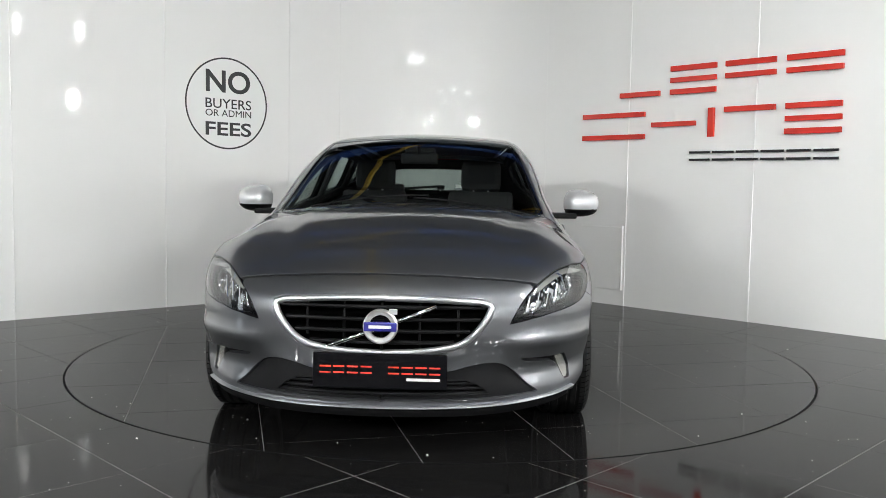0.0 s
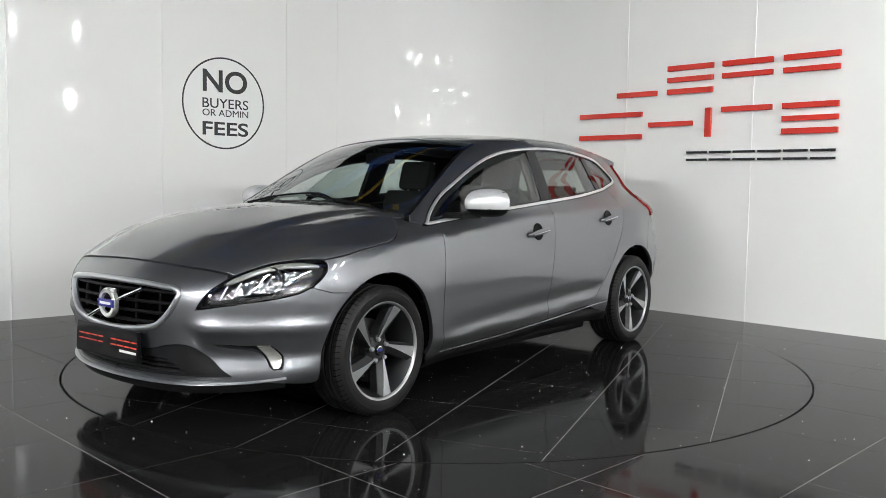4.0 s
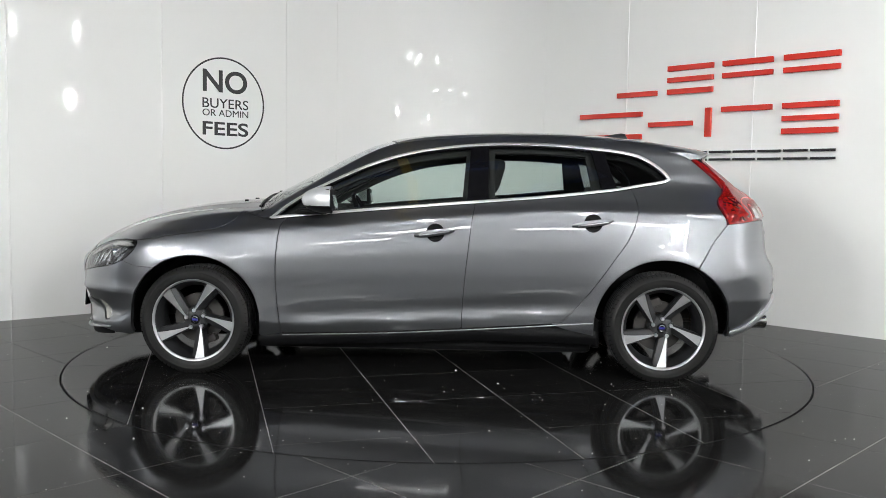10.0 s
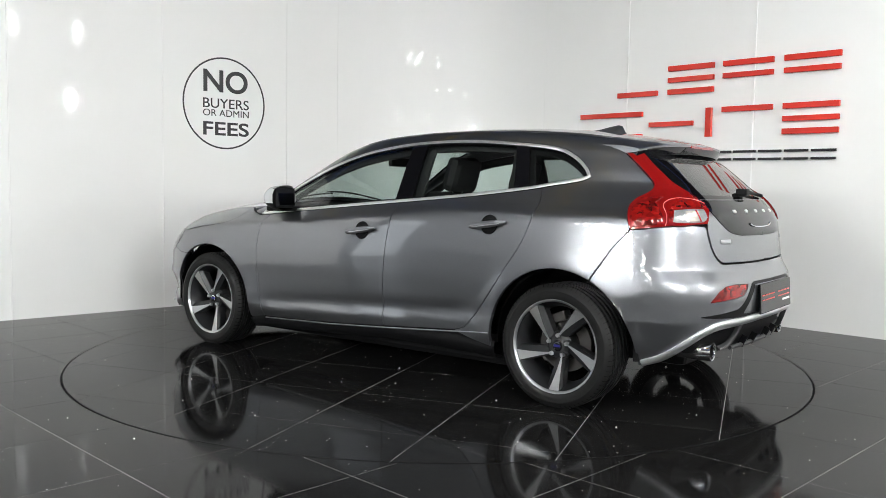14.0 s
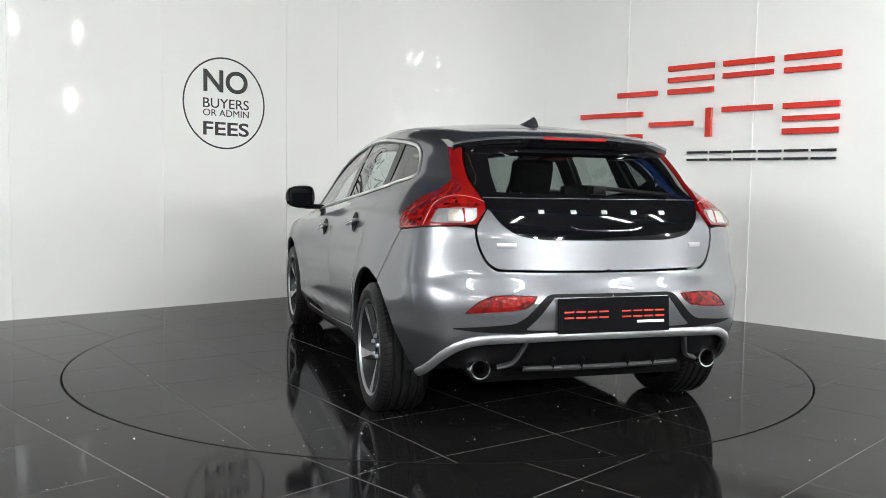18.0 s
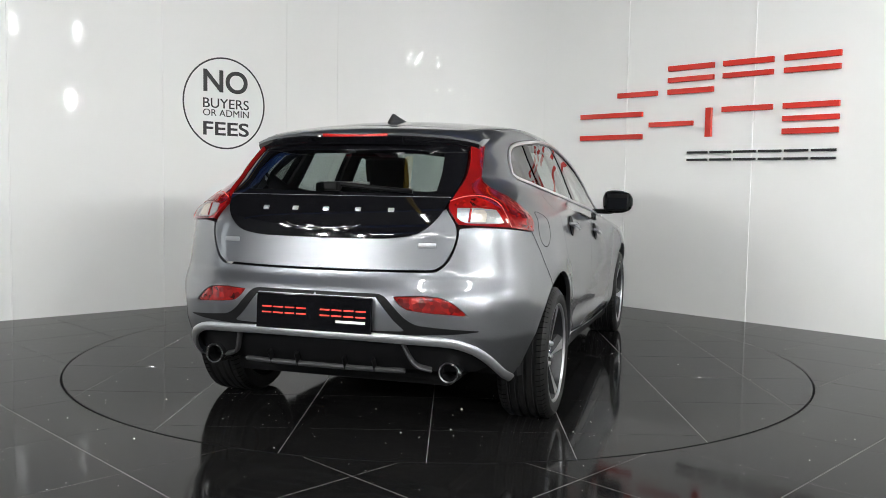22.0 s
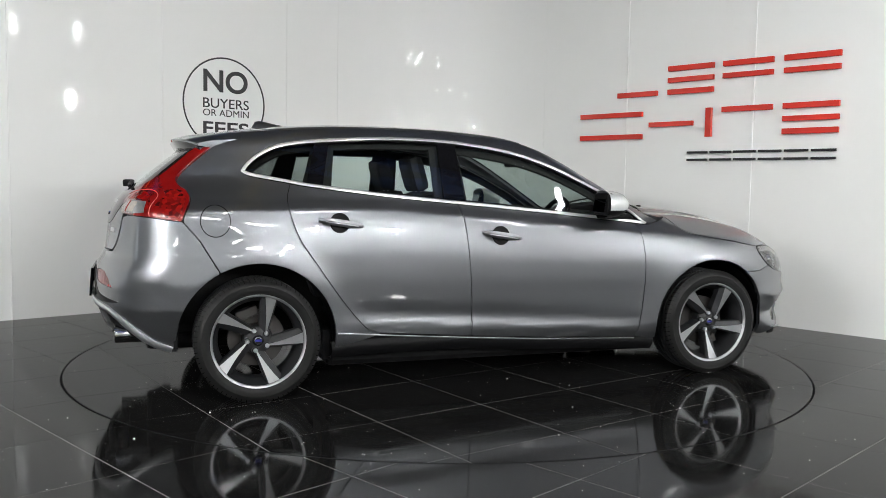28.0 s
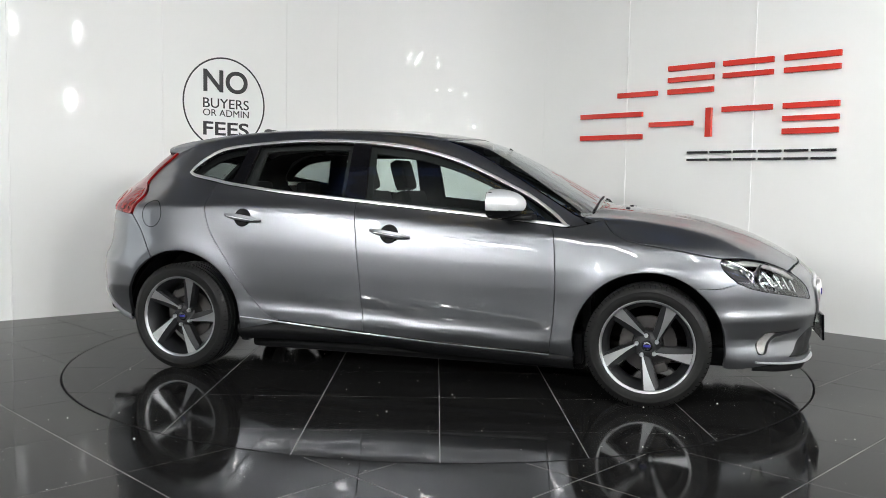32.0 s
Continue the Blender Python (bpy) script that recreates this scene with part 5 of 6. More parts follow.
    rb_out = np.vstack([on_rear(resample([(0.0, 0.726), (0.25, 0.727), (0.475, 0.730)], 0.03)), on_rear(smooth_curve([(0.497, 0.733), (0.532, 0.763), (0.558, 0.815), (0.574, 0.88), (0.569, 0.908)], 0.02)), tl_low[::-1][1:], on_side([(-1.677, 0.892), (-1.60, 0.80)]),
                        on_side(rear_arch), on_side(resample([(-1.74, 0.25), (-1.79, 0.262), (-1.83, 0.285)], 0.03)),
                        on_rear(resample([(0.725, 0.335), (0.69, 0.390), (0.635, 0.430), (0.54, 0.456), (0.26, 0.470), (0.0, 0.472)], 0.03))])
    part("rear_bumper", skin_panel(rb_out, "rear", holes3=[refl], mirror=True, gap=0.0028, step=0.024), PAINT, car)
    for i, m in enumerate((False, "only")):
        part("reflector_lens", skin_panel(refl, "rear", mirror=m, lift=-0.004, gap=0.001, flange=0.015, step=0.02), REDFACET, car, "red rear reflector")
    # charcoal surround of the plate, spreading to the sides
    sur2 = np.vstack([resample([(0.0, 0.640), (0.275, 0.640), (0.305, 0.630)], 0.03), resample([(0.305, 0.630), (0.385, 0.545), (0.43, 0.516), (0.56, 0.503), (0.68, 0.493)], 0.03)[1:], resample([(0.68, 0.493), (0.60, 0.484), (0.42, 0.478), (0.0, 0.476)], 0.03)[1:]])
    sur_in = np.vstack([resample([(0.0, 0.628), (0.268, 0.628)], 0.03), resample([(0.268, 0.628), (0.345, 0.535), (0.395, 0.490), (0.0, 0.486)], 0.03)[1:]])
    part("plate_surround", skin_panel(on_rear(np.vstack([sur2, sur_in[::-1]])), "rearward", mirror=True, gap=0.0, lift=0.002, flange=0.012), BLACK, car, "charcoal plate surround")
    # diffuser
    dif2 = np.vstack([resample([(0.0, 0.458), (0.54, 0.444), (0.63, 0.416), (0.685, 0.375), (0.712, 0.32)], 0.03), resample([(0.712, 0.32), (0.66, 0.295), (0.50, 0.296), (0.40, 0.304), (0.0, 0.308)], 0.03)[1:]])
    part("diffuser", skin_panel(on_rear(dif2), "rearward", mirror=True, gap=0.0, lift=-0.03, flange=0.02), BLACK, car, "black rear diffuser")
    dl = np.vstack([on_rear(smooth_curve([(0.748, 0.262), (0.736, 0.300), (0.715, 0.345), (0.684, 0.388), (0.635, 0.424), (0.54, 0.450), (0.26, 0.464), (0.0, 0.466)], 0.03))])
    dl = np.vstack([dl, (dl * [1, -1, 1])[::-1][1:]])
    part("diffuser_trim", ribbon(dl, 0.037, 0.012, lift=0.002), SATIN, car, "satin silver diffuser blade")
    for s in (1, -1):
        p = on_rear(smooth_curve([(0.372, 0.452), (0.392, 0.395), (0.42, 0.345), (0.48, 0.325)], 0.02)) + [0.012, 0, 0]
        part("diffuser_strake", ribbon(p, 0.014, 0.016, mirror=s), STRAKE, car, "grey diffuser strake")
        for y in (0.11, 0.24):
            q = on_rear(resample([(y, 0.365), (y, 0.312)], 0.02)) + [0.02, 0, 0]
            part("diffuser_fin", ribbon(q, 0.010, 0.018, mirror=s), BLACK, car)
        pipe = part("exhaust_tip", lathe_mesh([(0.033, 0.14), (0.034, 0.0), (0.037, -0.005), (0.043, -0.006), (0.046, -0.001), (0.046, 0.16)], 32, "x"), CHROME, car, "round chrome exhaust tip")
        pipe.location = (-1.992, s * 0.552, 0.318)
        ins = part("exhaust_bore", lathe_mesh([(0.0, 0.10), (0.0322, 0.10), (0.0322, 0.004), (0.0335, 0.002)], 24, "x"), BLACK, pipe, "black bore")
    lip = on_rear([(v, 0.316) for v in np.linspace(-0.37, 0.37, 25)]) + [0.012, 0, 0]
    part("diffuser_lip", ribbon(lip, 0.020, 0.010), STRAKE, car, "grey lower edge of the diffuser")
    # spoiler
    y = np.linspace(-0.555, 0.555, 41)
    base = on_top(np.stack([-1.47 + 0.10 * (y / 0.5) ** 2 * 0.6, y], 1))
    tip_x = -1.712 + 0.085 * (np.abs(y) / 0.5) ** 3
    tip_z = 1.318 - 0.012 * (y / 0.5) ** 2 - 0.012 * (np.abs(y) / 0.5) ** 6
    vs, fs, lv, lf = [], [], [], []
    for i in range(41):
        b = base[i]
        dirv = np.array([tip_x[i] - b[0], 0, tip_z[i] - b[2]])
        row = [b + [0.0, 0, 0.0005], b + dirv * 0.35 + [0, 0, 0.006], b + dirv * 0.7 + [0, 0, 0.008], b + dirv * 0.95 + [0, 0, 0.003], b + dirv, b + dirv + [0.002, 0, -0.010]]
        vs += row
        e = b + dirv
        lv += [e + [0.003, 0, -0.0102], e + [0.002, 0, -0.016], e + [0.022, 0, -0.050], e + [0.06, 0, -0.058], b + dirv * 0.35 + [0, 0, -0.045]]
    for i in range(40):
        for q in range(5):
            fs.append((i * 6 + q, i * 6 + q + 1, (i + 1) * 6 + q + 1, (i + 1) * 6 + q))
        for q in range(4):
            lf.append((i * 5 + q, i * 5 + q + 1, (i + 1) * 5 + q + 1, (i + 1) * 5 + q))
    lf += [tuple(range(5)), tuple(range(200, 205))]
    spo = part("spoiler", fix_normals(mesh_from(vs, fs), 40), PAINT, car, "body-coloured roof spoiler")
    part("spoiler_lip", fix_normals(mesh_from(lv, lf), 40), GLOSSBLACK, spo, "gloss black spoiler underside")
    for sd, i in ((1, 40), (-1, 0)):
        b, e = base[i], np.array([tip_x[i], y[i], tip_z[i]])
        fin = [b + [0, 0, 0.0], b * 0.4 + e * 0.6 + [0, 0, 0.009], e + [0, 0, 0.001], e + [0.02, 0, -0.040], b * 0.5 + e * 0.5 + [0.0, 0, -0.045]]
        part("spoiler_end", fix_normals(mesh_from(fin + [p - np.array([0, sd * 0.014, 0]) for p in fin], [(0, 1, 2, 3, 4), (9, 8, 7, 6, 5)] + [(q, (q + 1) % 5, 5 + (q + 1) % 5, 5 + q) for q in range(5)], False)), PAINT, spo)
    part("brake_light", boxmesh(-1.7105, -1.690, -0.16, 0.16, 1.3005, 1.316, 0.003), REDLENS, spo, "red high-level brake light")
    # aerial fin
    fv, ff = [], []
    for i, (x, h, w) in enumerate(((-1.05, 0.002, 0.014), (-1.11, 0.016, 0.034), (-1.17, 0.034, 0.037), (-1.215, 0.046, 0.030), (-1.24, 0.044, 0.022), (-1.265, 0.002, 0.018))):
        z0 = float(on_top([(x, 0.0)])[0][2]) - 0.002
        fv += [(x, -w, z0), (x, -w * 0.55, z0 + h * 0.6), (x, 0, z0 + h), (x, w * 0.55, z0 + h * 0.6), (x, w, z0)]
        if i:
            for q in range(4):
                ff.append(((i - 1) * 5 + q, (i - 1) * 5 + q + 1, i * 5 + q + 1, i * 5 + q))
    part("aerial_fin", mesh_from(fv, ff), PAINT, car, "grey shark-fin aerial")
    # rear wiper
    wip = part("rear_wiper", tube([p + [-0.02, 0, 0.0] for p in on_rear([(0.0, 1.085), (-0.05, 1.083), (-0.2, 1.070), (-0.36, 1.058)])], 0.010, 8), BLACK, tg, "black rear wiper")
    part("wiper_pivot", boxmesh(-1.965, -1.905, -0.03, 0.035, 1.055, 1.095, 0.012), BLACK, wip)
    # number plates, their print as plain bars
    for nm, x, z0, z1, sgn, lean in (("front_plate", 2.209, 0.292, 0.430, 1, -3), ("rear_plate", -2.120, 0.477, 0.625, -1, 4)):
        pl = part(nm, boxmesh(-0.006, 0.006, -0.262, 0.262, -(z1 - z0) / 2, (z1 - z0) / 2, 0.004), PLATE, car, "black plate with red and white bars")
        pl.matrix_basis = pose(x, 0, (z0 + z1) / 2, 0, lean * sgn if sgn > 0 else lean, 0)
        f0, f1 = (0.0062, 0.0074) if sgn > 0 else (-0.0074, -0.0062)
        # seen from outside, reading runs from the viewer's left
        for i in range(9):
            if i == 4:
                continue
            a = -0.235 + i * 0.0535
            for dz in (0.016, -0.008):
                ya, yb = (a, a + 0.043)
                if sgn < 0:
                    ya, yb = -yb, -ya
                part("print_bar", boxmesh(f0, f1, ya, yb, dz - 0.003, dz + 0.003), PLATERED, pl)
        ya, yb = (0.105, 0.235) if sgn > 0 else (-0.235, -0.105)
        part("print_bar", boxmesh(f0, f1, ya, yb, -0.036, -0.025), PLATEWHITE, pl)
    build_car_details(car, fdoors, rdoors)
    return car


def on_front_or(loop):
    return dense(np.asarray(loop), 0.02)


def build_wheel(car, ax, side):
    """One wheel: tyre, alloy rim with five twisted spokes, brake."""
    R = 0.309
    tyre = [(0.222, -0.100), (0.232, -0.112), (0.262, -0.117), (0.288, -0.112), (0.300, -0.098)]
    for y0 in (-0.085, -0.05, -0.01, 0.03, 0.07):
        tyre += [(R, y0), (R, y0 + 0.022), (R - 0.007, y0 + 0.024), (R - 0.007, y0 + 0.031)] if y0 < 0.06 else [(R, y0), (R, y0 + 0.022)]
    tyre += [(0.301, 0.098), (0.289, 0.111), (0.275, 0.1165), (0.272, 0.1155), (0.262, 0.117), (0.242, 0.113), (0.232, 0.108), (0.222, 0.100)]
    wheel = part("wheel", lathe_mesh([(0.205, -0.09), (0.190, 0.0), (0.196, 0.05), (0.213, 0.085), (0.224, 0.104), (0.232, 0.108), (0.233, 0.104), (0.233, -0.1), (0.222, -0.10)], 72, "y"), ALLOYDARK, car, "five-spoke diamond-cut alloy wheel")
    part("tyre", lathe_mesh(tyre, 96, "y", sharp=28), RUBBER, wheel, "black low-profile tyre")
    # tread blocks: cross grooves as flat strips, their shade put into the colour
    tv, tf = [], []
    for i in range(72):
        a = 2 * math.pi * i / 72
        for s in (-1, 1):
            for da, yy, rr in ((0, 0.070, 0.3096), (0.010, 0.070, 0.3096), (0.024, 0.0915, 0.3097), (0.014, 0.0915, 0.3097), (0.036, 0.107, 0.2950), (0.024, 0.107, 0.2950)):
                tv.append((rr * math.cos(a + da * s), s * yy, rr * math.sin(a + da * s)))
            n = len(tv)
            tf += [(n - 6, n - 5, n - 4, n - 3), (n - 3, n - 4, n - 2, n - 1)]
    tagged(part("tread_groove_shade", mesh_from(tv, tf, False), SHADEBLACK, wheel), kind="stuff")
    part("rim_lip", lathe_mesh([(0.221, 0.100), (0.224, 0.1075), (0.2285, 0.1105), (0.2335, 0.1105), (0.2345, 0.107)], 96, "y"), ALLOY, wheel, "bright machined rim lip")
    part("brake_disc", lathe_mesh([(0.0, 0.0), (0.075, 0.0), (0.078, 0.012), (0.080, -0.012), (0.142, -0.012), (0.142, -0.036), (0.08, -0.036)], 48, "y"), IRON, wheel, "steel brake disc")
    part("disc_hat", lathe_mesh([(0.0, 0.014), (0.068, 0.014), (0.074, 0.004), (0.074, -0.02)], 40, "y"), RUST, wheel)
    cal = bmesh.new()
    box(cal, -0.055, 0.055, -0.055, 0.012, 0.0, 0.05, 0.01, Matrix.Rotation(radians(20 if ax < 0 else -160), 4, "Y") @ Matrix.Translation((0, 0, 0.11)))
    part("brake_caliper", cal, IRON, wheel)
    hub = part("hub", lathe_mesh([(0.0, 0.070), (0.030, 0.072), (0.050, 0.068), (0.070, 0.05), (0.074, 0.0)], 40, "y"), ALLOYDARK, wheel)
    # spokes: straight tapered blades, half bright face and half dark flank, swept to one side
    for i in range(5):
        a0 = radians(72 * i - 97 if ax > 0 else 72 * i - 88 if side > 0 else 72 * i - 112)
        rs = np.linspace(0.040, 0.2240, 16)
        sv, sf, bv, bf = [], [], [], []
        for j, r in enumerate(rs):
            u = j / 15
            w = 0.020 + 0.024 * u
            lean = -side * 0.018 * (1 - u)
            yf = 0.070 + 0.028 * u
            b0, b1 = w * (0.34 - 0.86 * u), w * (0.66 + 0.12 * u)
            cols = [(-w * 1.05, yf - 0.060), (-w, yf - 0.018), (b0, yf), (b1, yf), (w, yf - 0.014), (w * 1.05, yf - 0.060)]
            for c, yy in cols:
                cc = -c * side + lean
                sv.append((r * math.cos(a0) - cc * math.sin(a0), yy, r * math.sin(a0) + cc * math.cos(a0)))
            for c, yy in ((b0, yf + 0.0006), (b1, yf + 0.0006)):
                cc = -c * side + lean
                bv.append((r * math.cos(a0) - cc * math.sin(a0), yy, r * math.sin(a0) + cc * math.cos(a0)))
            if j:
                for q in range(5):
                    sf.append(((j - 1) * 6 + q, (j - 1) * 6 + q + 1, j * 6 + q + 1, j * 6 + q))
                bf.append(((j - 1) * 2, (j - 1) * 2 + 1, j * 2 + 1, j * 2))
        sp = part("spoke", fix_normals(mesh_from(sv, sf), 30), ALLOYDARK, wheel)
        part("spoke_face", fix_up(mesh_from(bv, bf)), ALLOY, sp, "bright machined spoke face")
        # bolt
        ab = radians(72 * i - 90 + 36 + 3)
        bolt = part("wheel_bolt", lathe_mesh([(0.0, 0.016), (0.0085, 0.016), (0.0105, 0.012), (0.0115, -0.01)], 14, "y"), SATIN, wheel)
        bolt.location = (0.052 * math.cos(a0 + radians(36)), 0.068, 0.052 * math.sin(a0 + radians(36)))
        rec = part("bolt_recess", lathe_mesh([(0.0, 0.0), (0.0150, 0.001), (0.0160, 0.0075), (0.0185, 0.007), (0.020, -0.01)], 18, "y"), ALLOYDARK, bolt)
        rec.location = (0, -0.003, 0)
    cap = part("hub_cap", lathe_mesh([(0.0, 0.078), (0.022, 0.077), (0.027, 0.074), (0.029, 0.068)], 28, "y"), GLOSSBLACK, wheel)
    part("cap_ring", lathe_mesh([(0.014, 0.0785), (0.0145, 0.0798), (0.019, 0.0792), (0.0195, 0.0775)], 28, "y"), CHROME, cap)
    part("cap_bar", boxmesh(-0.017, 0.017, 0.077, 0.0805, -0.006, 0.006, 0.001), BLUE, cap)
    y = 0.775 if ax > 0 else 0.77
    # the wheel's outer face looks along +y; the far side is turned half round
    wheel.matrix_basis = Matrix.Translation((ax, side * y, HUB_Z + 0.002)) @ (Matrix.Identity(4) if side > 0 else Matrix.Rotation(math.pi, 4, "Z"))
    return wheel


def fix_normals(me, sharp=40):
    bm = bmesh.new()
    bm.from_mesh(me)
    bmesh.ops.recalc_face_normals(bm, faces=bm.faces)
    bm.to_mesh(me)
    bm.free()
    me.set_sharp_from_angle(angle=radians(sharp))
    return me


def fix_up(me):
    bm = bmesh.new()
    bm.from_mesh(me)
    for f in bm.faces:
        f.normal_update()
        if f.normal.y < 0:
            f.normal_flip()
    bm.to_mesh(me)
    bm.free()
    return me


def blob(bm, cx, cy, cz, sx, sy, sz, m=None, bevel=0.3):
    """A cushion: a box with generously rounded edges."""
    box(bm, cx - sx, cx + sx, cy - sy, cy + sy, cz - sz, cz + sz, min(sx, sy, sz) * 2 * bevel, m)


def build_car_details(car, fdoors, rdoors):
    for ax in (AXLE_F, AXLE_R):
        for side in (1, -1):
            build_wheel(car, ax, side)
    # wheel-arch liners and arch lips
    for ax, r in ((AXLE_F, ARCH_F), (AXLE_R, ARCH_R)):
        for s in (1, -1):
            prof = [(r - 0.006, 0.85 if ax > 0 else 0.795), (r + 0.012, 0.78), (r + 0.012, 0.50), (0.0, 0.50)]
            ob = part("arch_liner", lathe_mesh([(a, b * s) for a, b in prof], 40, "y", -5, 185), BLACK, car)
            ob.location = (ax, 0, HUB_Z)
            xe = ax + (0.352 if ax < 0 else -0.360)
            part("splash_guard", boxmesh(xe - 0.015, xe + 0.03, min(s * 0.50, s * 0.76), max(s * 0.50, s * 0.76), 0.17, 0.33, 0.008), BLACK, car)
    # sills and underbody
    for s in (1, -1):
        part("sill", fix_normals(sill_mesh(s), 40), BLACK, car, "black side sill")
        ln = on_side(np.vstack([DOOR_BOT_F, DOOR_BOT_R[1:], resample([(-0.73, 0.321), (-0.93, 0.338)], 0.03)]) - [0, 0.010])
        part("sill_seal", ribbon(ln, 0.006, 0.002, mirror=s), SATIN, car)
    part("underbody", boxmesh(-0.95, 1.0, -0.70, 0.70, 0.125, 0.27, 0.03), BLACK, car)
    part("rear_underbody", boxmesh(-1.85, -0.95, -0.52, 0.52, 0.22, 0.30, 0.03), BLACK, car)
    part("front_underbody", boxmesh(1.0, 1.95, -0.52, 0.52, 0.16, 0.27, 0.03), BLACK, car)
    part("cabin_floor", boxmesh(-0.9, 0.95, -0.74, 0.74, 0.26, 0.30), FABRIC, car)
    # inner shells that close the panel gaps
    for s in (False, "only"):
        lo = on_side(np.vstack([resample([(0.93, 0.24), (0.93, 0.86)], 0.05), span(DLO_BOT, 0.88, -1.30) - [0, 0.015], resample([(-1.36, 0.9), (-1.30, 0.70), (-0.94, 0.60), (-0.93, 0.26)], 0.05), resample([(-0.9, 0.25), (0.9, 0.24)], 0.05)]))
        part("door_card", skin_panel(lo, "side", mirror=s, lift=-0.030, gap=0.0, flange=0.0, step=0.06), FABRIC, car, "black door lining")
    part("bulkhead", boxmesh(0.98, 1.02, -0.66, 0.66, 0.25, 0.93), BLACK, car)
    part("engine_bay_cover", boxmesh(1.02, 1.95, -0.5, 0.5, 0.3, 0.66, 0.05), BLACK, car)
    part("boot_floor", boxmesh(-1.95, -0.9, -0.52, 0.52, 0.30, 0.72, 0.05), FABRIC, car)
    # door handles
    for i, s in enumerate((1, -1)):
        for doors, x, z, dz in ((fdoors, -0.035, 0.824, 0.02), (rdoors, -0.915, 0.890, 0.024)):
            p = on_side([(x, z)])[0]
            cup = part("handle_cup", lathe_mesh([(0.0, 0.002), (0.039, 0.002), (0.049, 0.005), (0.052, 0.0)], 30, "y"), BLACK, doors[i], "dark handle recess")
            n = skin_normal(np.array([p]))[0]
            tilt = math.degrees(math.asin(n[2]))
            cup.matrix_basis = pose(p[0] - 0.005, s * (p[1] + 0.002), p[2], tilt, 0, 0 if s > 0 else 180)
            xs = np.linspace(-0.113, 0.113, 17)
            hv, hf = [], []
            for j, t in enumerate(xs):
                e = 1 - (abs(t) / 0.118) ** 4
                yy = 0.034 * e ** 0.5
                hz = 0.0170 * max(0.35, e) + 0.001
                zc = t * (-0.14)
                for (a, b) in ((-0.9, -0.4), (-1, 0.35), (-0.55, 0.95), (0.55, 1.0), (1, 0.4), (0.9, -0.4)):
                    hv.append((t, (yy + b * 0.007) * 1.0, zc + a * hz))
                if j:
                    for q in range(6):
                        hf.append(((j - 1) * 6 + q, (j - 1) * 6 + (q + 1) % 6, j * 6 + (q + 1) % 6, j * 6 + q))
            hf += [tuple(range(6)), tuple(range(96, 102))]
            hv = [(a, s * b, c) for a, b, c in hv]
            h = part("door_handle", fix_normals(mesh_from(hv, hf), 50), PAINT, doors[i], "body-coloured door handle")
            h.matrix_basis = pose(p[0], s * (p[1] - 0.004), p[2])
            part("handle_trim", boxmesh(-0.085, 0.085, s * 0.038 if s > 0 else -0.042, s * 0.042 if s > 0 else -0.038, -0.006, -0.002, 0.001, Matrix.Rotation(radians(8), 4, "Y")), SATIN, h)
        # mirror
        build_mirror(car, s)
    # fuel flap on the off side
    c = on_side([(-1.527 + 0.070 * math.cos(a), 0.897 + 0.077 * math.sin(a)) for a in np.linspace(0, 2 * math.pi, 49)[:-1]])
    part("fuel_flap", ribbon(c, 0.0048, 0.0006, closed=True, mirror=-1), BLACK, car, "round fuel flap seam")
    # inner lining of the rear pillars
    for m in (False, "only"):
        lo = on_side(resample([(-1.34, 0.90), (-1.418, 1.143), (-1.335, 1.25), (-1.22, 1.305), (-1.05, 1.328), (-1.05, 1.355), (-1.40, 1.315), (-1.60, 1.225), (-1.75, 1.07), (-1.78, 0.9)], 0.04))
        part("pillar_lining", skin_panel(lo, "side", mirror=m, lift=-0.030, gap=0.0, flange=0.0, step=0.05), FABRIC, car, "black rear pillar lining")
    # cowl, wipers, washer jets
    cw = on_top(smooth_curve([(1.055, -0.66), (1.075, -0.4), (1.085, 0.0), (1.075, 0.4), (1.055, 0.66)], 0.04)) + [-0.02, 0, -0.002]
    part("cowl_panel", ribbon(cw, 0.07, 0.004, lift=-0.006), BLACK, car)
    for y0, y1, x0 in ((-0.52, 0.10, 1.02), (0.02, 0.60, 1.035)):
        pts = on_top([(x0 - 0.03 * (t - 0.3) ** 2 - 0.01, y0 + (y1 - y0) * t) for t in np.linspace(0, 1, 14)]) + [0.0, 0, 0.003]
        part("wiper", tube(pts, 0.006, 6), BLACK, car, "black windscreen wiper")
    for y in (-0.28, 0.0, 0.28):
        p = on_top([(1.17, y)])[0]
        part("washer_jet", boxmesh(p[0] - 0.012, p[0] + 0.012, y - 0.010, y + 0.010, p[2] - 0.002, p[2] + 0.006, 0.003), BLACK, car)
    # cabin
    for s in (1, -1):
        bm = bmesh.new()
        blob(bm, 0.12, s * 0.36, 0.48, 0.26, 0.24, 0.09)
        part("front_seat_base", bm, FABRIC, car)
        bm = bmesh.new()
        blob(bm, 0, 0, 0.28, 0.07, 0.22, 0.29, pose(-0.18, s * 0.36, 0.50, 0, -18, 0))
        seat = part("front_seat_back", bm, FABRIC, car, "black front seat")
        bm = bmesh.new()
        blob(bm, 0, 0, 0.70, 0.045, 0.135, 0.105, pose(-0.19, s * 0.36, 0.48, 0, -16, 0), 0.48)
        part("headrest", bm, FABRIC, seat)
        for q in (-0.05, 0.05):
            part("headrest_post", tube([(-0.345, s * 0.36 + q, 1.05), (-0.375, s * 0.36 + q, 1.12)], 0.007, 8), SATIN, seat)
    bm = bmesh.new()
    blob(bm, -0.72, 0, 0.50, 0.24, 0.62, 0.08)
    part("rear_seat_base", bm, FABRIC, car)
    bm = bmesh.new()
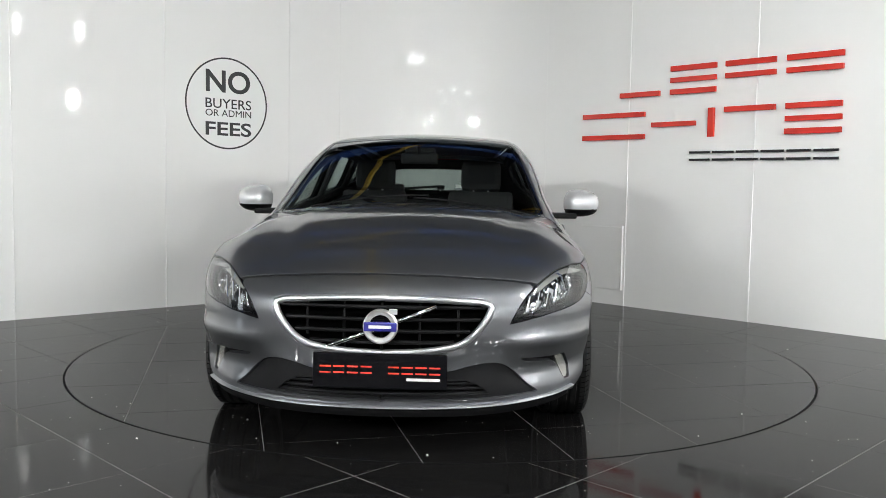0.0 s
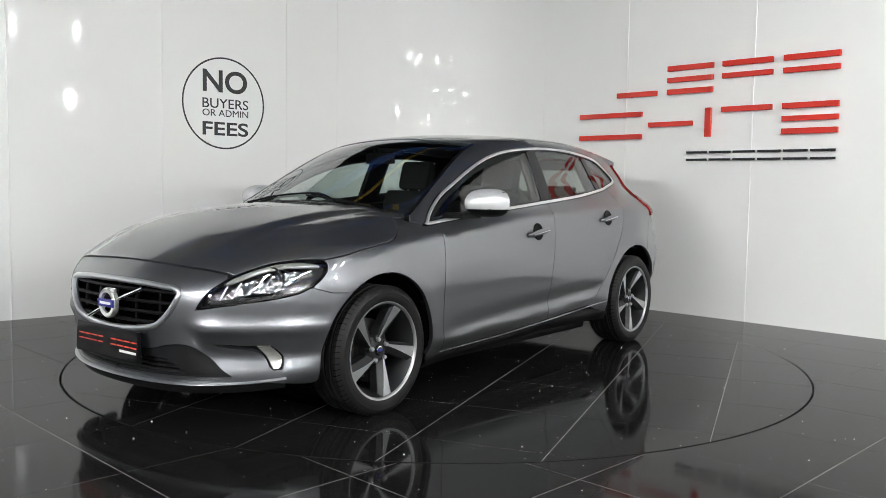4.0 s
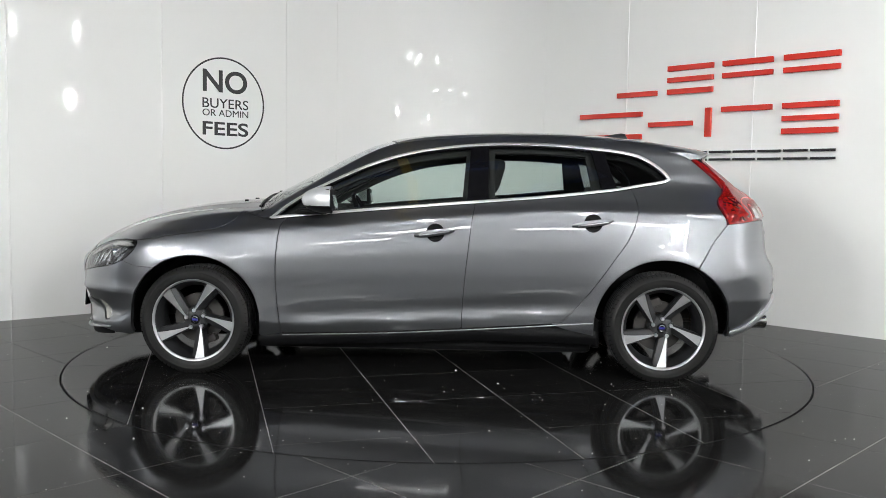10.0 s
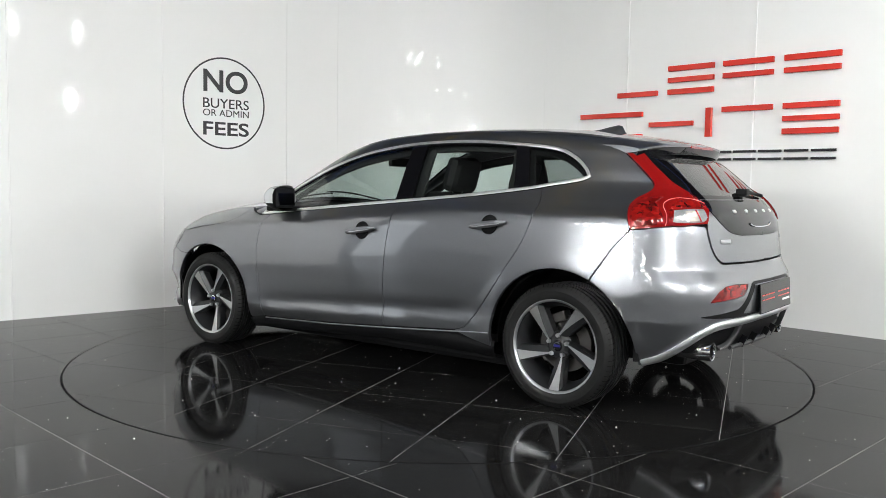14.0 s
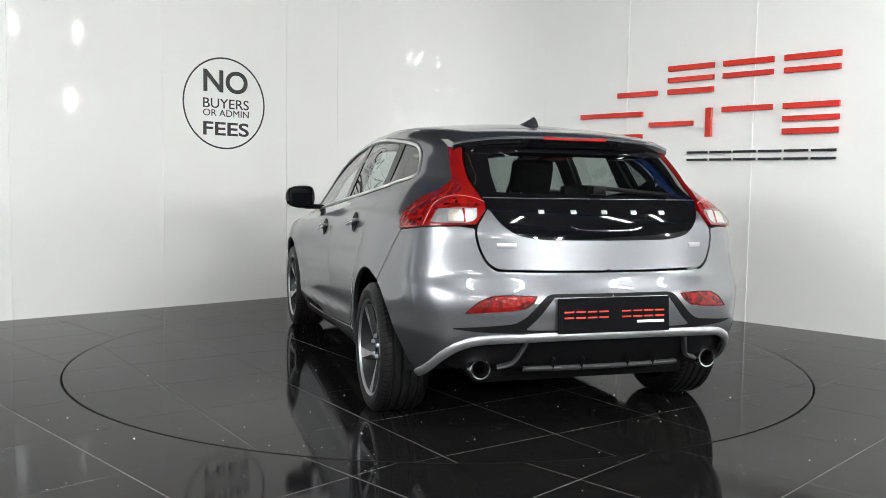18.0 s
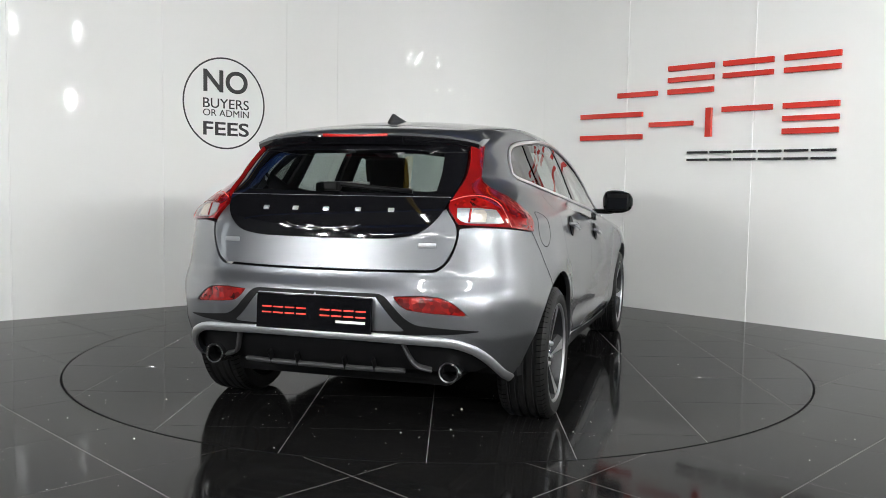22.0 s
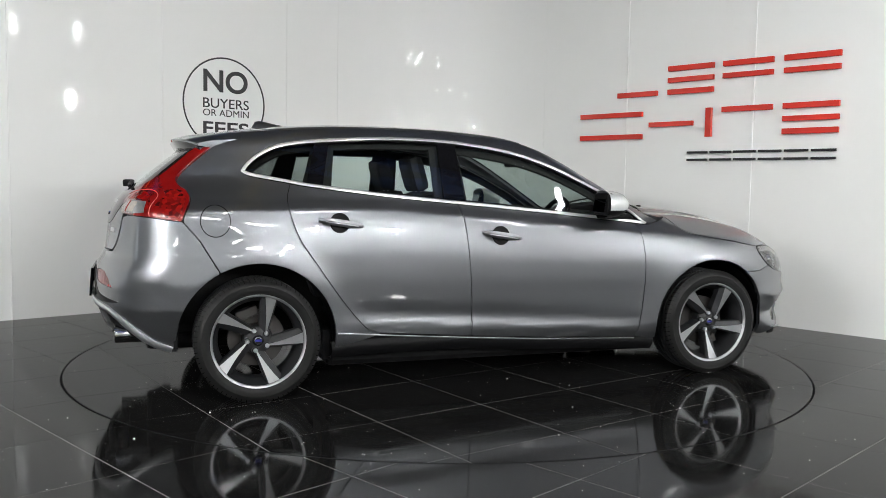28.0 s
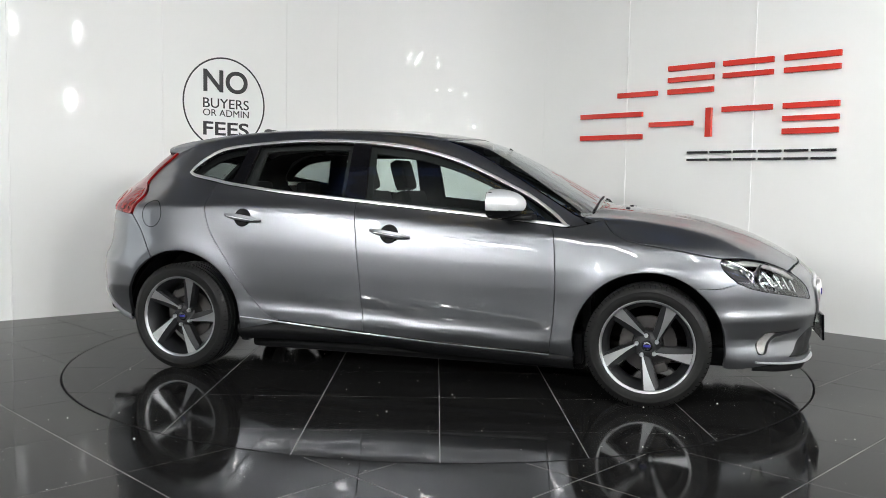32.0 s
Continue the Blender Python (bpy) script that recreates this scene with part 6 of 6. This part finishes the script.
    blob(bm, 0, 0, 0.22, 0.06, 0.61, 0.25, pose(-0.95, 0, 0.52, 0, -20, 0))
    rs = part("rear_seat_back", bm, FABRIC, car, "black rear bench")
    for y in (-0.36, 0.36):
        bm = bmesh.new()
        blob(bm, -1.09, y, 1.035, 0.04, 0.13, 0.065, None, 0.4)
        part("headrest", bm, FABRIC, rs)
    bm = bmesh.new()
    blob(bm, 0.80, 0, 0.80, 0.18, 0.70, 0.12, None, 0.35)
    part("dashboard", bm, FABRIC, car, "black dashboard")
    bm = bmesh.new()
    blob(bm, 0.66, -0.36, 0.915, 0.07, 0.17, 0.035, None, 0.4)
    part("instrument_hood", bm, FABRIC, car)
    ring = [(0.175 * math.cos(a), 0.175 * math.sin(a), 0) for a in np.linspace(0, 2 * math.pi, 41)[:-1]]
    sw = part("steering_wheel", tube(ring, 0.015, 10, closed=True), GLOSSBLACK, car, "black steering wheel")
    sw.matrix_basis = pose(0.50, -0.36, 0.86, 0, -64, 0)
    bm = bmesh.new()
    blob(bm, 0, 0, -0.02, 0.05, 0.06, 0.02)
    box(bm, -0.02, 0.02, -0.17, 0.17, -0.012, 0.004, 0.004)
    box(bm, -0.17, 0.0, -0.02, 0.02, -0.012, 0.004, 0.004)
    part("steering_hub", bm, SATIN, sw)
    bm = bmesh.new()
    blob(bm, 0.40, 0.0, 1.245, 0.015, 0.11, 0.032, None, 0.4)
    part("interior_mirror", bm, BLACK, car)
    part("mirror_stem", tube([(0.41, 0, 1.27), (0.44, 0, 1.315)], 0.012, 8), BLACK, car)
    bm = bmesh.new()
    blob(bm, 0.33, 0.0, 1.290, 0.05, 0.09, 0.02, None, 0.4)
    part("sensor_cover", bm, BLACK, car)
    # headlining, pillars inside
    hl = on_top([(x, y) for x, y in ((0.22, 0.0), (0.15, 0.52), (-0.5, 0.53), (-1.0, 0.50), (-1.42, 0.45), (-1.46, 0.0))])
    part("headlining", skin_panel(hl, "top", mirror=True, lift=-0.03, gap=0, flange=0, step=0.1), LINING, car)
    # price paper on the dashboard and strip on the parcel shelf
    part("parcel_shelf", boxmesh(-1.55, -1.12, -0.50, 0.50, 0.955, 0.975, 0.006), FABRIC, car)
    part("paper_strip", boxmesh(-1.15, -1.145, 0.16, 0.42, 1.075, 1.10, 0.0, None), DISC, car, "white paper strip")


def sill_mesh(s):
    vs, fs = [], []
    xs = np.linspace(0.955, -0.955, 48)
    zt = np.interp(xs, [-0.955, -0.70, -0.194, 0.245, 0.829, 0.955], [0.262, 0.268, 0.274, 0.246, 0.224, 0.214])
    for i, (x, z) in enumerate(zip(xs, zt)):
        p = on_side([(x, z)])[0]
        for yy, zz in ((p[1] - 0.012, z + 0.02), (p[1] - 0.002, z - 0.004), (p[1] - 0.004, z - 0.03), (p[1] - 0.035, z - 0.065), (p[1] - 0.14, z - 0.075)):
            vs.append((x, s * yy, zz))
        if i:
            for q in range(4):
                fs.append(((i - 1) * 5 + q, (i - 1) * 5 + q + 1, i * 5 + q + 1, i * 5 + q))
    return mesh_from(vs, fs)


def build_mirror(car, s):
    """Door mirror: silver cap, black lower half and arm, glass."""
    def shell(z0, z1, name, mat, label, parent):
        vs, fs = [], []
        ys = np.linspace(0.0, 1.0, 15)
        rows = 13
        for i, u in enumerate(ys):
            e = max(0.0, 1 - (2 * u - 1) ** 2) ** 0.5 if u > 0.5 else max(0.0, 1 - (2 * u - 1) ** 4) ** 0.5
            for j in range(rows):
                a = math.pi * j / (rows - 1)
                front = 0.190 * (0.12 + 0.88 * e) * max(0.0, math.sin(a)) ** 0.8
                zz = -math.cos(a) * 0.078 * (0.30 + 0.70 * e) * (1.0 - 0.06 * u)
                vs.append((0.540 + front * (1 - 0.30 * u) - 0.012 * u, s * (0.842 + 0.198 * u), 0.998 + zz))
            if i:
                for j in range(rows - 1):
                    fs.append(((i - 1) * rows + j, (i - 1) * rows + j + 1, i * rows + j + 1, i * rows + j))
        fs.append(tuple(range(rows)))
        fs.append(tuple(range(14 * rows, 15 * rows)))
        me = mesh_from(vs, fs)
        bm = bmesh.new()
        bm.from_mesh(me)
        keep = z0
        bmesh.ops.bisect_plane(bm, geom=list(bm.verts) + list(bm.edges) + list(bm.faces), plane_co=(0, 0, keep), plane_no=(0, 0, 1), clear_inner=z1 > z0, clear_outer=z1 < z0)
        bmesh.ops.recalc_face_normals(bm, faces=bm.faces)
        bm.to_mesh(me)
        bm.free()
        me.set_sharp_from_angle(angle=radians(50))
        return part(name, me, mat, parent, label)
    cap = shell(0.966, 1.2, "door_mirror", MIRRORCAP, "satin silver door mirror", car)
    shell(0.966, 0.8, "mirror_base", BLACK, "", cap)
    face = boxmesh(0.5135, 0.5155, s * 0.876 if s > 0 else -1.002, s * 1.002 if s > 0 else -0.876, 0.953, 1.043, 0.001)
    glass = part("mirror_glass", face, MIRROR, cap, "mirror glass")
    glass.matrix_basis = Matrix.Translation((0.5145, 0, 0.998)) @ Matrix.Rotation(radians(11), 4, "Y") @ Matrix.Translation((-0.5145, 0, -0.998))
    back = bmesh.new()
    box(back, 0.519, 0.566, min(s * 0.858, s * 1.018), max(s * 0.858, s * 1.018), 0.936, 1.060, 0.018)
    part("mirror_rim", back, BLACK, cap)
    arm = bmesh.new()
    box(arm, 0.58, 0.74, min(s * 0.76, s * 0.90), max(s * 0.76, s * 0.90), 0.915, 0.945, 0.01)
    part("mirror_arm", arm, BLACK, cap)
    part("mirror_seam", boxmesh(0.552, 0.648, min(s * 0.86, s * 1.0), max(s * 0.86, s * 1.0), 0.9645, 0.9675), BLACK, cap)


CAR = build_car()


# ================= motion of the turntable and the car =================
def motions():
    rows_t, rows_c = [], []
    for t in range(33):
        turn = Matrix.Rotation(radians(-92.93 - 8.861 * t), 4, "Z")
        rows_t.append((t, turn))
        rows_c.append((t, turn @ Matrix.Translation((0.0451, -0.121, 0.0))))
    walk(TABLE, rows_t)
    walk(CAR, rows_c)


motions()
